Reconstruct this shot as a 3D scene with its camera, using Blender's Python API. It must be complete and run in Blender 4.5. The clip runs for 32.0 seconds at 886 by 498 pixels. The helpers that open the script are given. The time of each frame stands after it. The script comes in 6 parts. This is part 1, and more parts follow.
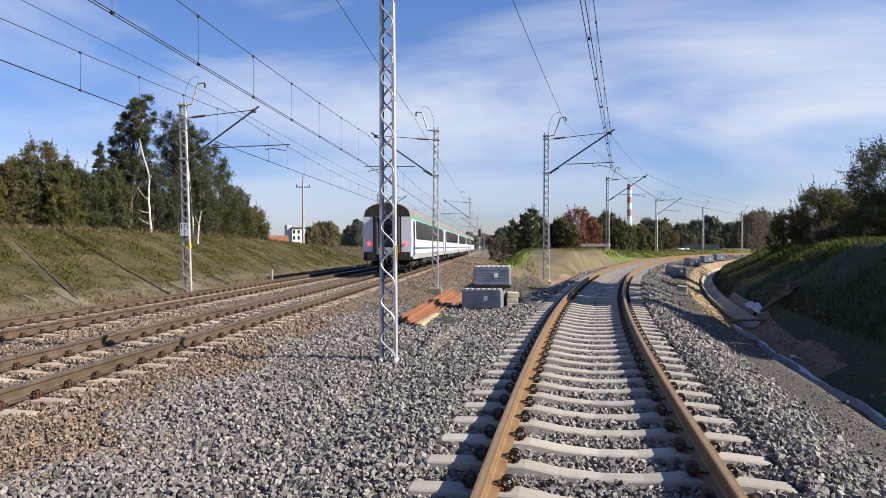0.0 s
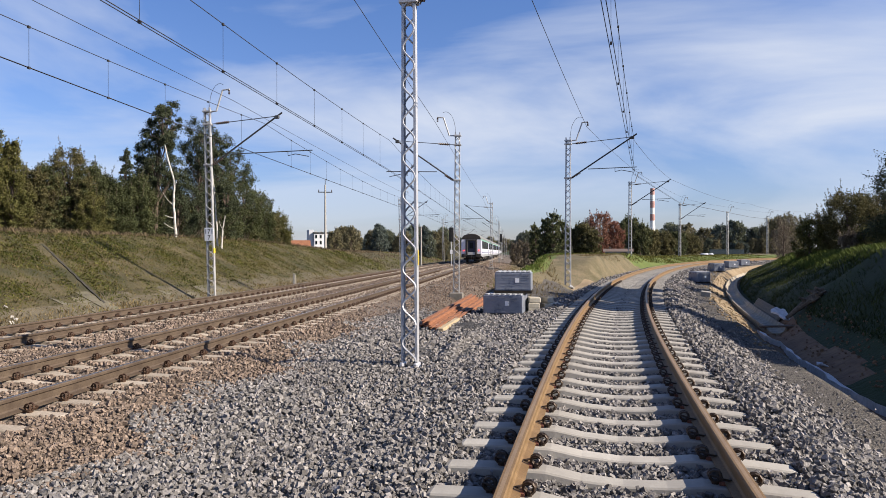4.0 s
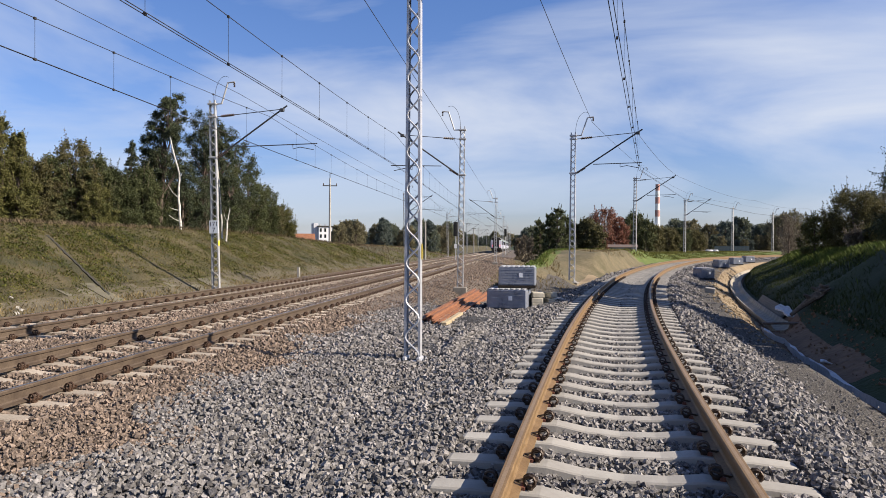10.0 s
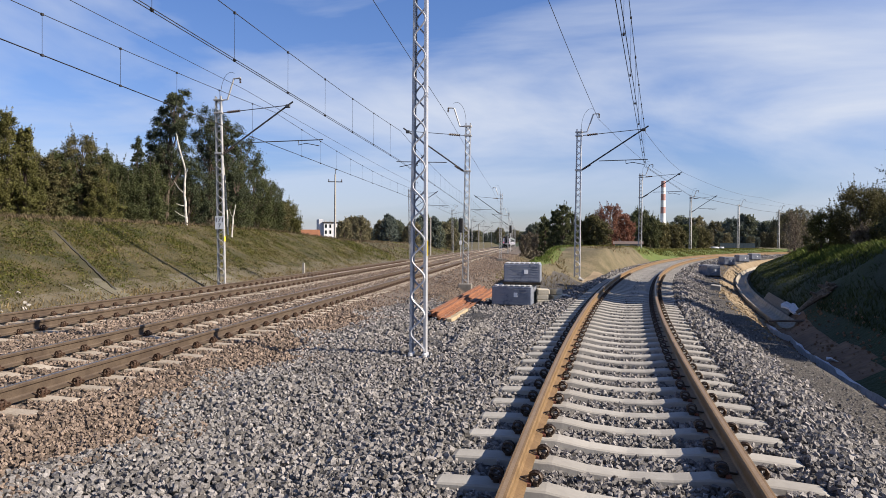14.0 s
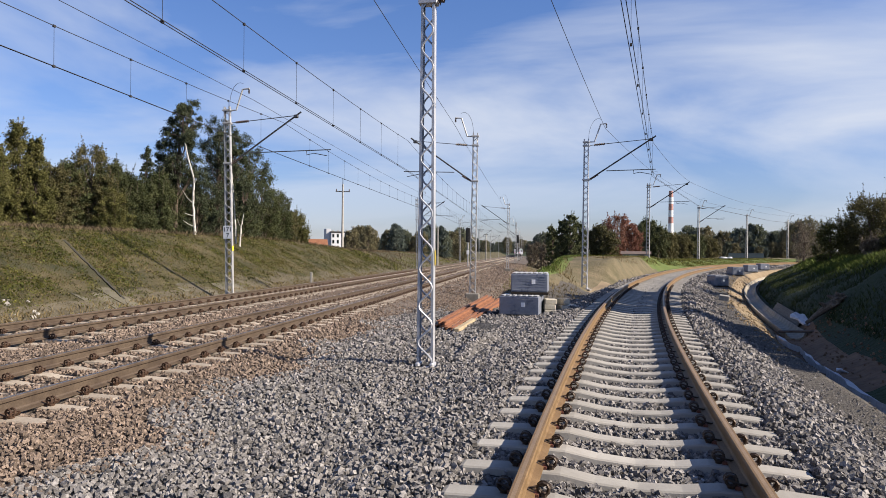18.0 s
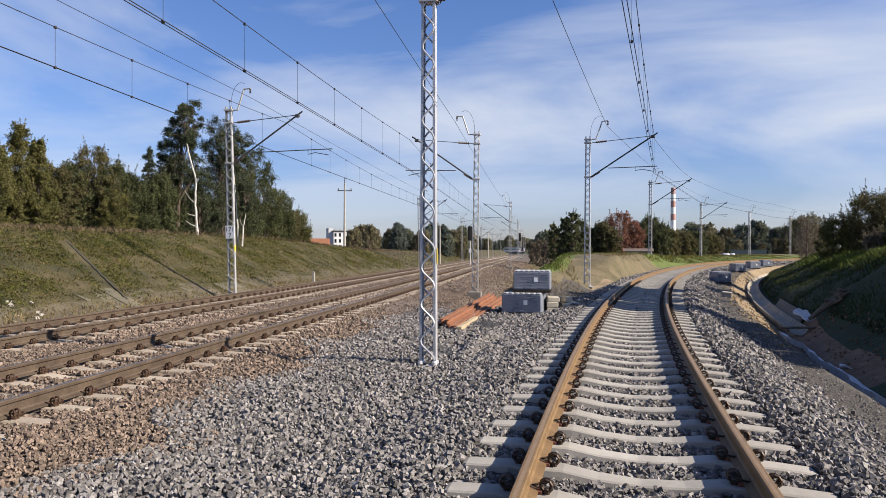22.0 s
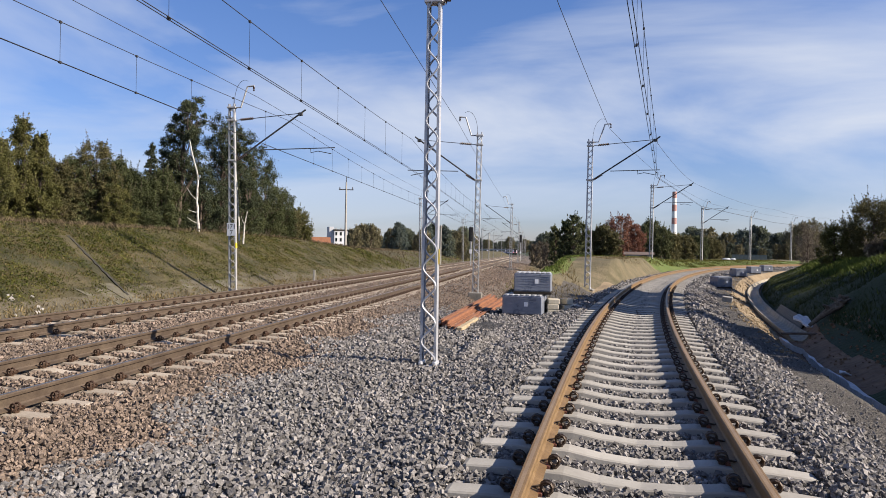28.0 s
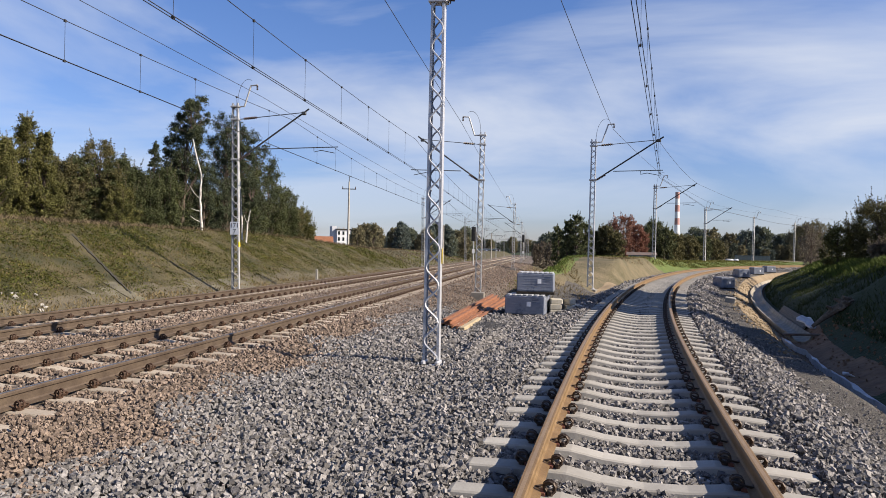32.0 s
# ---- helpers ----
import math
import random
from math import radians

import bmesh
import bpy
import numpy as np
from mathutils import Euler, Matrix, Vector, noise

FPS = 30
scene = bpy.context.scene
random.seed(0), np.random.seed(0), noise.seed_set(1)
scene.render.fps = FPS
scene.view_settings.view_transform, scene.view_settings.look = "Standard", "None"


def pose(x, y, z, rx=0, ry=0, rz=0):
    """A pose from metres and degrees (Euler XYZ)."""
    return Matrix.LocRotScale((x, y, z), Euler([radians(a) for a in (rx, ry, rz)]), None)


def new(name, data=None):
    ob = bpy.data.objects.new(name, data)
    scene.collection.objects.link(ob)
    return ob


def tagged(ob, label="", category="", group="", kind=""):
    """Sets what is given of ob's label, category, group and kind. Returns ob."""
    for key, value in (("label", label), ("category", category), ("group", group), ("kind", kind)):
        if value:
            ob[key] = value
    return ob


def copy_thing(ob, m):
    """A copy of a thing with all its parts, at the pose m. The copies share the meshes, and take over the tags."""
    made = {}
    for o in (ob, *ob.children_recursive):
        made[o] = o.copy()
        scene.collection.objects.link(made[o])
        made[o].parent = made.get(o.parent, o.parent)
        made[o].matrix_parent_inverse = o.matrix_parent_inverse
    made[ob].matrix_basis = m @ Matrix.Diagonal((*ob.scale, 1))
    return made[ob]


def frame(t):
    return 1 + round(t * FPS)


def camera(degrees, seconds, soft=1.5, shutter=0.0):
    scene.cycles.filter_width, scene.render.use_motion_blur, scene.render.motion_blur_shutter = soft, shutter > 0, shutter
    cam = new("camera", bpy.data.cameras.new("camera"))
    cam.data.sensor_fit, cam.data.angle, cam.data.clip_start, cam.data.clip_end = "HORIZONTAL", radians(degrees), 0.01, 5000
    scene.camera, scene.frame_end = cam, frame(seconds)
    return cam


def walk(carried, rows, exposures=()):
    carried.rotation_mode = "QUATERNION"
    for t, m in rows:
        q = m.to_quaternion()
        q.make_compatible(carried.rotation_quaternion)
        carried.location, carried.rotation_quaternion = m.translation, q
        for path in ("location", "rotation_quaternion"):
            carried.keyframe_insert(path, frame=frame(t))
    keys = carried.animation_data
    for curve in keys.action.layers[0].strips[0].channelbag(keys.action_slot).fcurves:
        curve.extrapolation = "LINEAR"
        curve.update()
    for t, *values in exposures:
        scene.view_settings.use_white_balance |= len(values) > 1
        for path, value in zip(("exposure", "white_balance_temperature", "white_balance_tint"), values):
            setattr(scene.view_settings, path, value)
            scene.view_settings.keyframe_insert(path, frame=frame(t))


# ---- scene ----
# world: z = 0 at the main line's rail head beside the camera, y along the main line
PATH = (
    (0.0, -0.006, 0.061, 1.515, 4.411, -0.380, 0.205),
    (0.5, -0.010, 0.043, 1.520, 4.792, -0.277, 0.297),
    (1.0, -0.016, 0.046, 1.520, 5.122, -0.334, 0.333),
    (1.5, -0.007, 0.042, 1.516, 5.566, -0.257, 0.431),
    (2.0, -0.009, 0.035, 1.519, 5.432, -0.133, 0.157),
    (2.5, -0.003, 0.039, 1.518, 5.840, -0.211, 0.253),
    (3.0, -0.003, 0.037, 1.521, 5.900, -0.192, 0.265),
    (3.5, -0.003, 0.030, 1.521, 6.045, 0.028, 0.297),
    (5.5, -0.005, 0.029, 1.517, 6.105, -0.301, -0.511),
    (6.0, -0.006, 0.037, 1.517, 5.973, -0.513, -0.575),
    (6.5, -0.007, 0.032, 1.520, 6.075, -0.276, -0.597),
    (7.0, -0.002, 0.021, 1.520, 6.180, -0.022, -0.530),
    (7.5, 0.003, 0.031, 1.520, 6.135, -0.113, -0.548),
    (8.0, 0.012, 0.023, 1.520, 6.219, -0.086, -0.567),
    (8.5, 0.010, 0.017, 1.517, 6.033, -0.124, -0.787),
    (9.0, 0.009, 0.020, 1.517, 6.114, -0.309, -0.571),
    (9.5, 0.014, 0.014, 1.515, 6.281, -0.428, -0.244),
    (10.0, 0.008, 0.028, 1.516, 6.484, -0.435, -0.289),
    (10.5, 0.007, 0.022, 1.517, 6.648, -0.353, -0.305),
    (11.0, 0.007, 0.021, 1.520, 6.600, -0.340, -0.248),
    (11.5, 0.003, 0.023, 1.519, 6.833, -0.165, -0.221),
    (12.0, 0.001, 0.023, 1.517, 6.886, -0.175, -0.492),
    (12.5, -0.002, 0.024, 1.516, 6.578, -0.595, -0.628),
    (13.0, -0.003, 0.023, 1.516, 6.705, -0.773, -0.531),
    (13.5, -0.002, 0.016, 1.517, 6.981, -0.649, -0.545),
    (14.0, -0.003, 0.018, 1.519, 6.882, -0.734, -0.440),
    (14.5, -0.002, 0.022, 1.515, 6.908, -0.639, -0.327),
    (16.5, -0.009, 0.015, 1.518, 7.489, -0.360, -0.342),
    (17.0, -0.009, 0.012, 1.520, 7.616, -0.226, -0.352),
    (17.5, -0.006, -0.003, 1.521, 7.469, -0.114, -0.442),
    (18.0, -0.006, 0.006, 1.520, 7.463, 0.043, -0.512),
    (18.5, -0.001, 0.001, 1.518, 7.496, 0.041, -0.402),
    (19.0, -0.010, 0.005, 1.519, 7.436, -0.002, -0.453),
    (19.5, -0.003, -0.003, 1.522, 7.619, 0.036, -0.388),
    (20.0, -0.001, -0.002, 1.520, 7.497, -0.095, -0.226),
    (20.5, -0.001, 0.008, 1.517, 7.557, -0.156, -0.120),
    (21.0, -0.001, 0.012, 1.521, 7.748, -0.118, -0.035),
    (21.5, 0.002, 0.005, 1.523, 7.769, -0.039, -0.028),
    (22.0, -0.000, -0.000, 1.518, 7.644, -0.082, -0.129),
    (22.5, 0.003, -0.003, 1.518, 7.545, -0.007, -0.569),
    (23.0, 0.000, 0.000, 1.517, 7.500, -0.080, -0.350),
    (23.5, 0.000, 0.000, 1.516, 7.879, 0.126, -0.232),
    (24.0, -0.001, -0.009, 1.521, 7.987, 0.094, -0.241),
    (24.5, -0.001, -0.009, 1.522, 8.200, 0.209, -0.360),
    (25.0, 0.001, -0.011, 1.519, 8.178, 0.172, -0.315),
    (25.5, -0.008, -0.005, 1.520, 7.684, 0.194, -0.384),
    (27.5, -0.021, -0.006, 1.515, 7.722, -0.108, -0.950),
    (28.0, -0.023, -0.005, 1.518, 7.686, -0.046, -1.008),
    (28.5, -0.027, 0.000, 1.515, 7.921, -0.199, -1.131),
    (29.0, -0.034, -0.000, 1.518, 8.016, -0.279, -1.191),
    (29.5, -0.044, 0.003, 1.517, 8.099, -0.130, -1.420),
    (30.0, -0.051, 0.035, 1.512, 8.239, -0.217, -1.615),
    (30.5, -0.052, 0.005, 1.513, 8.208, -0.178, -1.576),
    (31.0, -0.048, 0.013, 1.513, 8.145, -0.309, -1.469),
    (31.5, -0.033, 0.002, 1.517, 7.807, -0.219, -1.220),
    (32.0, -0.031, -0.013, 1.517, 7.891, -0.077, -1.216),
)
cam = camera(64.0, 32.0, soft=0.55)
walk(cam, [(t, pose(x, y, z, 90 + p, r, w)) for t, x, y, z, w, p, r in PATH], exposures=[(0.0, 1.19), (3.0, 1.15), (8.0, 1.11), (14.0, 1.10), (32.0, 1.09)])

# ---- world and sun ----
SUN_ELEV, SUN_BACK = radians(32.0), radians(9.5)      # height; how far behind the +x direction it stands
sun_way = Vector((math.cos(SUN_ELEV) * math.cos(SUN_BACK), -math.cos(SUN_ELEV) * math.sin(SUN_BACK), math.sin(SUN_ELEV)))
sun = new("sun", bpy.data.lights.new("sun", "SUN"))
sun.data.energy, sun.data.angle, sun.data.color = 4.8, radians(0.5), (1.0, 0.88, 0.74)
sun.rotation_mode = "QUATERNION"
sun.rotation_quaternion = sun_way.to_track_quat("Z", "Y")
sun.location = (60, -10, 50)

world = bpy.data.worlds.new("sky")
scene.world = world
world.use_nodes = True
wt = world.node_tree
wt.nodes.clear()


def wnode(kind, **put):
    n = wt.nodes.new(kind)
    for k, v in put.items():
        n.inputs[int(k[1:])].default_value = v
    return n


w_out = wnode("ShaderNodeOutputWorld")
w_bg = wnode("ShaderNodeBackground", i1=0.05)
sky = wnode("ShaderNodeTexSky")
sky.sky_type, sky.sun_disc, sky.sun_elevation = "NISHITA", False, SUN_ELEV
sky.altitude = 300
sky.sun_rotation = radians(90) + SUN_BACK
sky.air_density, sky.dust_density, sky.ozone_density = 1.0, 0.6, 3.2
w_co = wnode("ShaderNodeTexCoord")
# high thin cloud: the ray is met with a plane overhead, so that the streaks shrink towards the horizon
w_sep = wnode("ShaderNodeSeparateXYZ")
w_z = wnode("ShaderNodeMath", i1=0.19)
w_z.operation = "ADD"
w_zc = wnode("ShaderNodeMath", i1=0.04)
w_zc.operation = "MAXIMUM"
w_dx = wnode("ShaderNodeMath")
w_dx.operation = "DIVIDE"
w_dy = wnode("ShaderNodeMath")
w_dy.operation = "DIVIDE"
w_com = wnode("ShaderNodeCombineXYZ")
wt.links.new(w_co.outputs["Generated"], w_sep.inputs[0])
wt.links.new(w_sep.outputs["Z"], w_z.inputs[0])
wt.links.new(w_z.outputs[0], w_zc.inputs[0])
wt.links.new(w_sep.outputs["X"], w_dx.inputs[0])
wt.links.new(w_zc.outputs[0], w_dx.inputs[1])
wt.links.new(w_sep.outputs["Y"], w_dy.inputs[0])
wt.links.new(w_zc.outputs[0], w_dy.inputs[1])
wt.links.new(w_dx.outputs[0], w_com.inputs[0])
wt.links.new(w_dy.outputs[0], w_com.inputs[1])
w_map = wnode("ShaderNodeMapping")
w_map.inputs["Rotation"].default_value = (0, 0, radians(-24))
w_map.inputs["Scale"].default_value = (0.62, 0.85, 1.0)
w_map.inputs["Location"].default_value = (0.66, 0.15, 0.0)
wt.links.new(w_com.outputs[0], w_map.inputs["Vector"])
w_n1 = wnode("ShaderNodeTexNoise")
w_n1.inputs["Scale"].default_value, w_n1.inputs["Detail"].default_value = 0.95, 7.0
w_n1.inputs["Roughness"].default_value, w_n1.inputs["Distortion"].default_value = 0.52, 0.6
wt.links.new(w_map.outputs[0], w_n1.inputs["Vector"])
w_ramp = wnode("ShaderNodeValToRGB")
w_ramp.color_ramp.elements[0].position, w_ramp.color_ramp.elements[0].color = 0.40, (0, 0, 0, 1)
w_ramp.color_ramp.elements[1].position, w_ramp.color_ramp.elements[1].color = 0.63, (1, 1, 1, 1)
wt.links.new(w_n1.outputs["Fac"], w_ramp.inputs[0])
w_dim = wnode("ShaderNodeMath", i1=0.95)
w_dim.operation = "MULTIPLY"
wt.links.new(w_ramp.outputs[0], w_dim.inputs[0])
w_mix = wnode("ShaderNodeMix")
w_mix.data_type = "RGBA"
w_mix.inputs[7].default_value = (6.6, 7.1, 8.2, 1)
w_low = wnode("ShaderNodeMapRange", i1=0.03, i2=0.20, i3=0.35, i4=1.0)
w_low.interpolation_type = "SMOOTHSTEP"
wt.links.new(w_sep.outputs["Z"], w_low.inputs[0])
w_fade = wnode("ShaderNodeMath")
w_fade.operation = "MULTIPLY"
wt.links.new(w_dim.outputs[0], w_fade.inputs[0])
wt.links.new(w_low.outputs[0], w_fade.inputs[1])
# the streaks lie low over the horizon; unseen cloud overhead is thinned to deepen shade
w_high = wnode("ShaderNodeMapRange", i1=0.36, i2=0.62, i3=1.0, i4=0.06)
w_high.interpolation_type = "SMOOTHSTEP"
wt.links.new(w_sep.outputs["Z"], w_high.inputs[0])
w_clear = wnode("ShaderNodeMath")
w_clear.operation = "MULTIPLY"
wt.links.new(w_fade.outputs[0], w_clear.inputs[0])
wt.links.new(w_high.outputs[0], w_clear.inputs[1])
wt.links.new(w_clear.outputs[0], w_mix.inputs[0])
w_tone = wnode("ShaderNodeMix")
w_tone.data_type, w_tone.blend_type = "RGBA", "MULTIPLY"
w_tone.inputs[0].default_value = 1.0
w_deep = wnode("ShaderNodeMapRange", i1=0.04, i2=0.34)
wt.links.new(w_sep.outputs["Z"], w_deep.inputs[0])
w_hue = wnode("ShaderNodeMix")
w_hue.data_type = "RGBA"
w_hue.inputs[6].default_value, w_hue.inputs[7].default_value = (0.96, 0.95, 1.22, 1), (0.89, 1.05, 1.43, 1)
wt.links.new(w_deep.outputs[0], w_hue.inputs[0])
wt.links.new(w_hue.outputs[2], w_tone.inputs[7])
wt.links.new(sky.outputs[0], w_tone.inputs[6])
wt.links.new(w_tone.outputs[2], w_mix.inputs[6])
wt.links.new(w_mix.outputs[2], w_bg.inputs[0])
wt.links.new(w_bg.outputs[0], w_out.inputs[0])


# ---- materials ----
def material(name, c1, c2, scale=4.0, rough=0.8, bump=0.3, fine=40.0, metal=0.0, c3=None, island=0.0, per_object=0.0, dist=0.02, spec=0.35):
    """Two-scale noise between c1 and c2 (large) with c3 in fine specks, and fine relief. Sizes in metres."""
    m = bpy.data.materials.new(name)
    m.use_nodes = True
    t = m.node_tree
    b = t.nodes["Principled BSDF"]
    b.inputs["Metallic"].default_value = metal
    b.inputs["Specular IOR Level"].default_value = spec
    co = t.nodes.new("ShaderNodeTexCoord")
    n1 = t.nodes.new("ShaderNodeTexNoise")
    n1.inputs["Scale"].default_value, n1.inputs["Detail"].default_value = scale, 5
    n1.inputs["Roughness"].default_value = 0.62
    n2 = t.nodes.new("ShaderNodeTexNoise")
    n2.inputs["Scale"].default_value, n2.inputs["Detail"].default_value = fine, 3
    t.links.new(co.outputs["Object"], n1.inputs["Vector"])
    t.links.new(co.outputs["Object"], n2.inputs["Vector"])
    r = t.nodes.new("ShaderNodeValToRGB")
    r.color_ramp.elements[0].position, r.color_ramp.elements[0].color = 0.34, (*c1, 1)
    r.color_ramp.elements[1].position, r.color_ramp.elements[1].color = 0.66, (*c2, 1)
    t.links.new(n1.outputs["Fac"], r.inputs[0])
    last = r.outputs[0]
    r2 = t.nodes.new("ShaderNodeValToRGB")
    r2.color_ramp.elements[0].position, r2.color_ramp.elements[1].position = 0.45, 0.70
    t.links.new(n2.outputs["Fac"], r2.inputs[0])
    mx = t.nodes.new("ShaderNodeMix")
    mx.data_type = "RGBA"
    mx.inputs[7].default_value = (*(c3 or tuple(0.6 * a for a in c1)), 1)
    f = t.nodes.new("ShaderNodeMath")
    f.operation = "MULTIPLY"
    f.inputs[1].default_value = 0.55
    t.links.new(r2.outputs[0], f.inputs[0])
    t.links.new(f.outputs[0], mx.inputs[0])
    t.links.new(last, mx.inputs[6])
    last = mx.outputs[2]
    for amount, kind, socket in ((island, "ShaderNodeNewGeometry", "Random Per Island"), (per_object, "ShaderNodeObjectInfo", "Random")):
        if amount:
            g = t.nodes.new(kind)
            mr = t.nodes.new("ShaderNodeMapRange")
            mr.inputs["To Min"].default_value, mr.inputs["To Max"].default_value = 1 - amount, 1 + amount
            t.links.new(g.outputs[socket], mr.inputs["Value"])
            hs = t.nodes.new("ShaderNodeHueSaturation")
            t.links.new(mr.outputs[0], hs.inputs["Value"])
            t.links.new(last, hs.inputs["Color"])
            last = hs.outputs[0]
    t.links.new(last, b.inputs["Base Color"])
    mr = t.nodes.new("ShaderNodeMapRange")
    mr.inputs["To Min"].default_value, mr.inputs["To Max"].default_value = max(0.03, rough - 0.12), min(1, rough + 0.1)
    t.links.new(n1.outputs["Fac"], mr.inputs["Value"])
    t.links.new(mr.outputs[0], b.inputs["Roughness"])
    if bump:
        bp = t.nodes.new("ShaderNodeBump")
        bp.inputs["Strength"].default_value, bp.inputs["Distance"].default_value = bump, dist
        t.links.new(n2.outputs["Fac"], bp.inputs["Height"])
        t.links.new(bp.outputs[0], b.inputs["Normal"])
    return m


def stony(name, c1, c2, cell, dark):
    """Crushed stone seen from afar: cells of differing grey, shade coloured into the gaps, and deep relief."""
    m = material(name, c1, c2, 0.5, 0.9, 0, 30)
    t = m.node_tree
    b = t.nodes["Principled BSDF"]
    co = [n for n in t.nodes if n.type == "TEX_COORD"][0]
    v = t.nodes.new("ShaderNodeTexVoronoi")
    v.inputs["Scale"].default_value = 1 / cell
    t.links.new(co.outputs["Object"], v.inputs["Vector"])
    src = b.inputs["Base Color"].links[0].from_socket
    sp = t.nodes.new("ShaderNodeSeparateColor")
    t.links.new(v.outputs["Color"], sp.inputs[0])
    mr = t.nodes.new("ShaderNodeMapRange")
    mr.inputs["To Min"].default_value, mr.inputs["To Max"].default_value = 0.45, 1.4
    t.links.new(sp.outputs[0], mr.inputs["Value"])
    hs = t.nodes.new("ShaderNodeHueSaturation")
    t.links.new(mr.outputs[0], hs.inputs["Value"])
    t.links.new(src, hs.inputs["Color"])
    mx = t.nodes.new("ShaderNodeMix")
    mx.data_type = "RGBA"
    rp = t.nodes.new("ShaderNodeValToRGB")
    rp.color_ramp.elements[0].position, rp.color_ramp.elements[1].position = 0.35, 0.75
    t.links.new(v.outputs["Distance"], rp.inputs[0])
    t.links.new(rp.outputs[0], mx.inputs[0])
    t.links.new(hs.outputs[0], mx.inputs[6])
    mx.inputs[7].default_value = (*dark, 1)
    t.links.new(mx.outputs[2], b.inputs["Base Color"])
    bp = t.nodes.new("ShaderNodeBump")
    bp.invert = True
    bp.inputs["Strength"].default_value, bp.inputs["Distance"].default_value = 0.9, 0.03
    t.links.new(v.outputs["Distance"], bp.inputs["Height"])
    t.links.new(bp.outputs[0], b.inputs["Normal"])
    return m


def glossy(name, colour, rough=0.15, emit=0.0, metal=0.0):
    m = bpy.data.materials.new(name)
    m.use_nodes = True
    b = m.node_tree.nodes["Principled BSDF"]
    b.inputs["Base Color"].default_value = (*colour, 1)
    b.inputs["Roughness"].default_value = rough
    b.inputs["Metallic"].default_value = metal
    if emit:
        b.inputs["Emission Color"].default_value = (*colour, 1)
        b.inputs["Emission Strength"].default_value = emit
    return m


def leafy(name, c1, c2, island=0.45):
    m = material(name, c1, c2, 0.9, 0.75, 0, 12, c3=tuple(0.75 * a for a in c1), island=island, per_object=0.12, spec=0.15)
    t = m.node_tree
    b = t.nodes["Principled BSDF"]
    tr = t.nodes.new("ShaderNodeBsdfTranslucent")
    t.links.new(b.inputs["Base Color"].links[0].from_socket, tr.inputs[0])
    ms = t.nodes.new("ShaderNodeMixShader")
    ms.inputs[0].default_value = 0.15
    out = [n for n in t.nodes if n.type == "OUTPUT_MATERIAL"][0]
    t.links.new(b.outputs[0], ms.inputs[1])
    t.links.new(tr.outputs[0], ms.inputs[2])
    t.links.new(ms.outputs[0], out.inputs[0])
    return m


# bed below the loose stones, darkened to give shade in their gaps
M_GREY = stony("gap_shaded_grey_ballast", (0.051, 0.049, 0.048), (0.076, 0.073, 0.071), 0.05, (0.017, 0.016, 0.015))
M_BROWN = stony("brown_ballast", (0.135, 0.108, 0.087), (0.185, 0.152, 0.125), 0.05, (0.062, 0.049, 0.039))
M_STONE = material("grey_crushed_stone", (0.140, 0.132, 0.127), (0.225, 0.213, 0.205), 22, 0.92, 0.9, 70, c3=(0.085, 0.080, 0.077), island=0.55, dist=0.008, spec=0.2)
M_BSTONE = material("brown_crushed_stone", (0.138, 0.105, 0.082), (0.218, 0.170, 0.137), 22, 0.92, 0.9, 70, c3=(0.088, 0.066, 0.051), island=0.45, dist=0.008, spec=0.2)
M_DIRT = stony("dark_gravelly_dirt", (0.088, 0.080, 0.070), (0.145, 0.133, 0.118), 0.028, (0.035, 0.031, 0.027))
M_SAND = material("yellow_sandy_soil", (0.150, 0.108, 0.062), (0.245, 0.193, 0.124), 0.9, 0.95, 0.7, 7, c3=(0.19, 0.135, 0.075), dist=0.05)
M_SOIL = material("brown_clay_soil", (0.129, 0.076, 0.043), (0.208, 0.129, 0.076), 1.1, 0.95, 0.8, 6, dist=0.06)
M_TURF = material("dry_turf", (0.036, 0.036, 0.014), (0.118, 0.095, 0.050), 0.55, 0.95, 1.0, 24, c3=(0.035, 0.036, 0.014), dist=0.09)
# turf coloured dark to deepen the shade on right bank and ditch side
M_GREEN = material("shade_darkened_turf", (0.014, 0.024, 0.006), (0.028, 0.041, 0.011), 0.6, 0.95, 0.8, 9, c3=(0.022, 0.036, 0.010), dist=0.06)
M_DRYBANK = material("sandy_grass_bank", (0.075, 0.066, 0.032), (0.160, 0.128, 0.078), 0.8, 0.95, 1.0, 10, c3=(0.055, 0.052, 0.022), dist=0.08)
M_FOOT = material("bare_dusty_bank", (0.072, 0.061, 0.040), (0.120, 0.102, 0.069), 1.2, 0.95, 0.9, 16, c3=(0.048, 0.044, 0.024), dist=0.05)
M_FIELD = material("far_field", (0.10, 0.10, 0.05), (0.17, 0.16, 0.08), 0.03, 0.95, 0.3, 1.0)
M_CONCRETE = material("pale_concrete", (0.256, 0.242, 0.219), (0.339, 0.326, 0.296), 3.5, 0.85, 0.35, 60, c3=(0.279, 0.260, 0.233), per_object=0.10, dist=0.004)
M_OLDCONC = material("weathered_concrete", (0.286, 0.246, 0.197), (0.394, 0.344, 0.282), 3.5, 0.88, 0.35, 50, c3=(0.187, 0.145, 0.111), per_object=0.14, dist=0.004)
M_FOUND = material("damp_grey_concrete", (0.150, 0.138, 0.120), (0.230, 0.212, 0.185), 3, 0.9, 0.4, 40, dist=0.005)
M_RAIL = material("brown_rusted_rail", (0.140, 0.086, 0.038), (0.205, 0.132, 0.064), 5, 0.6, 0.25, 60, metal=0.1, dist=0.002)
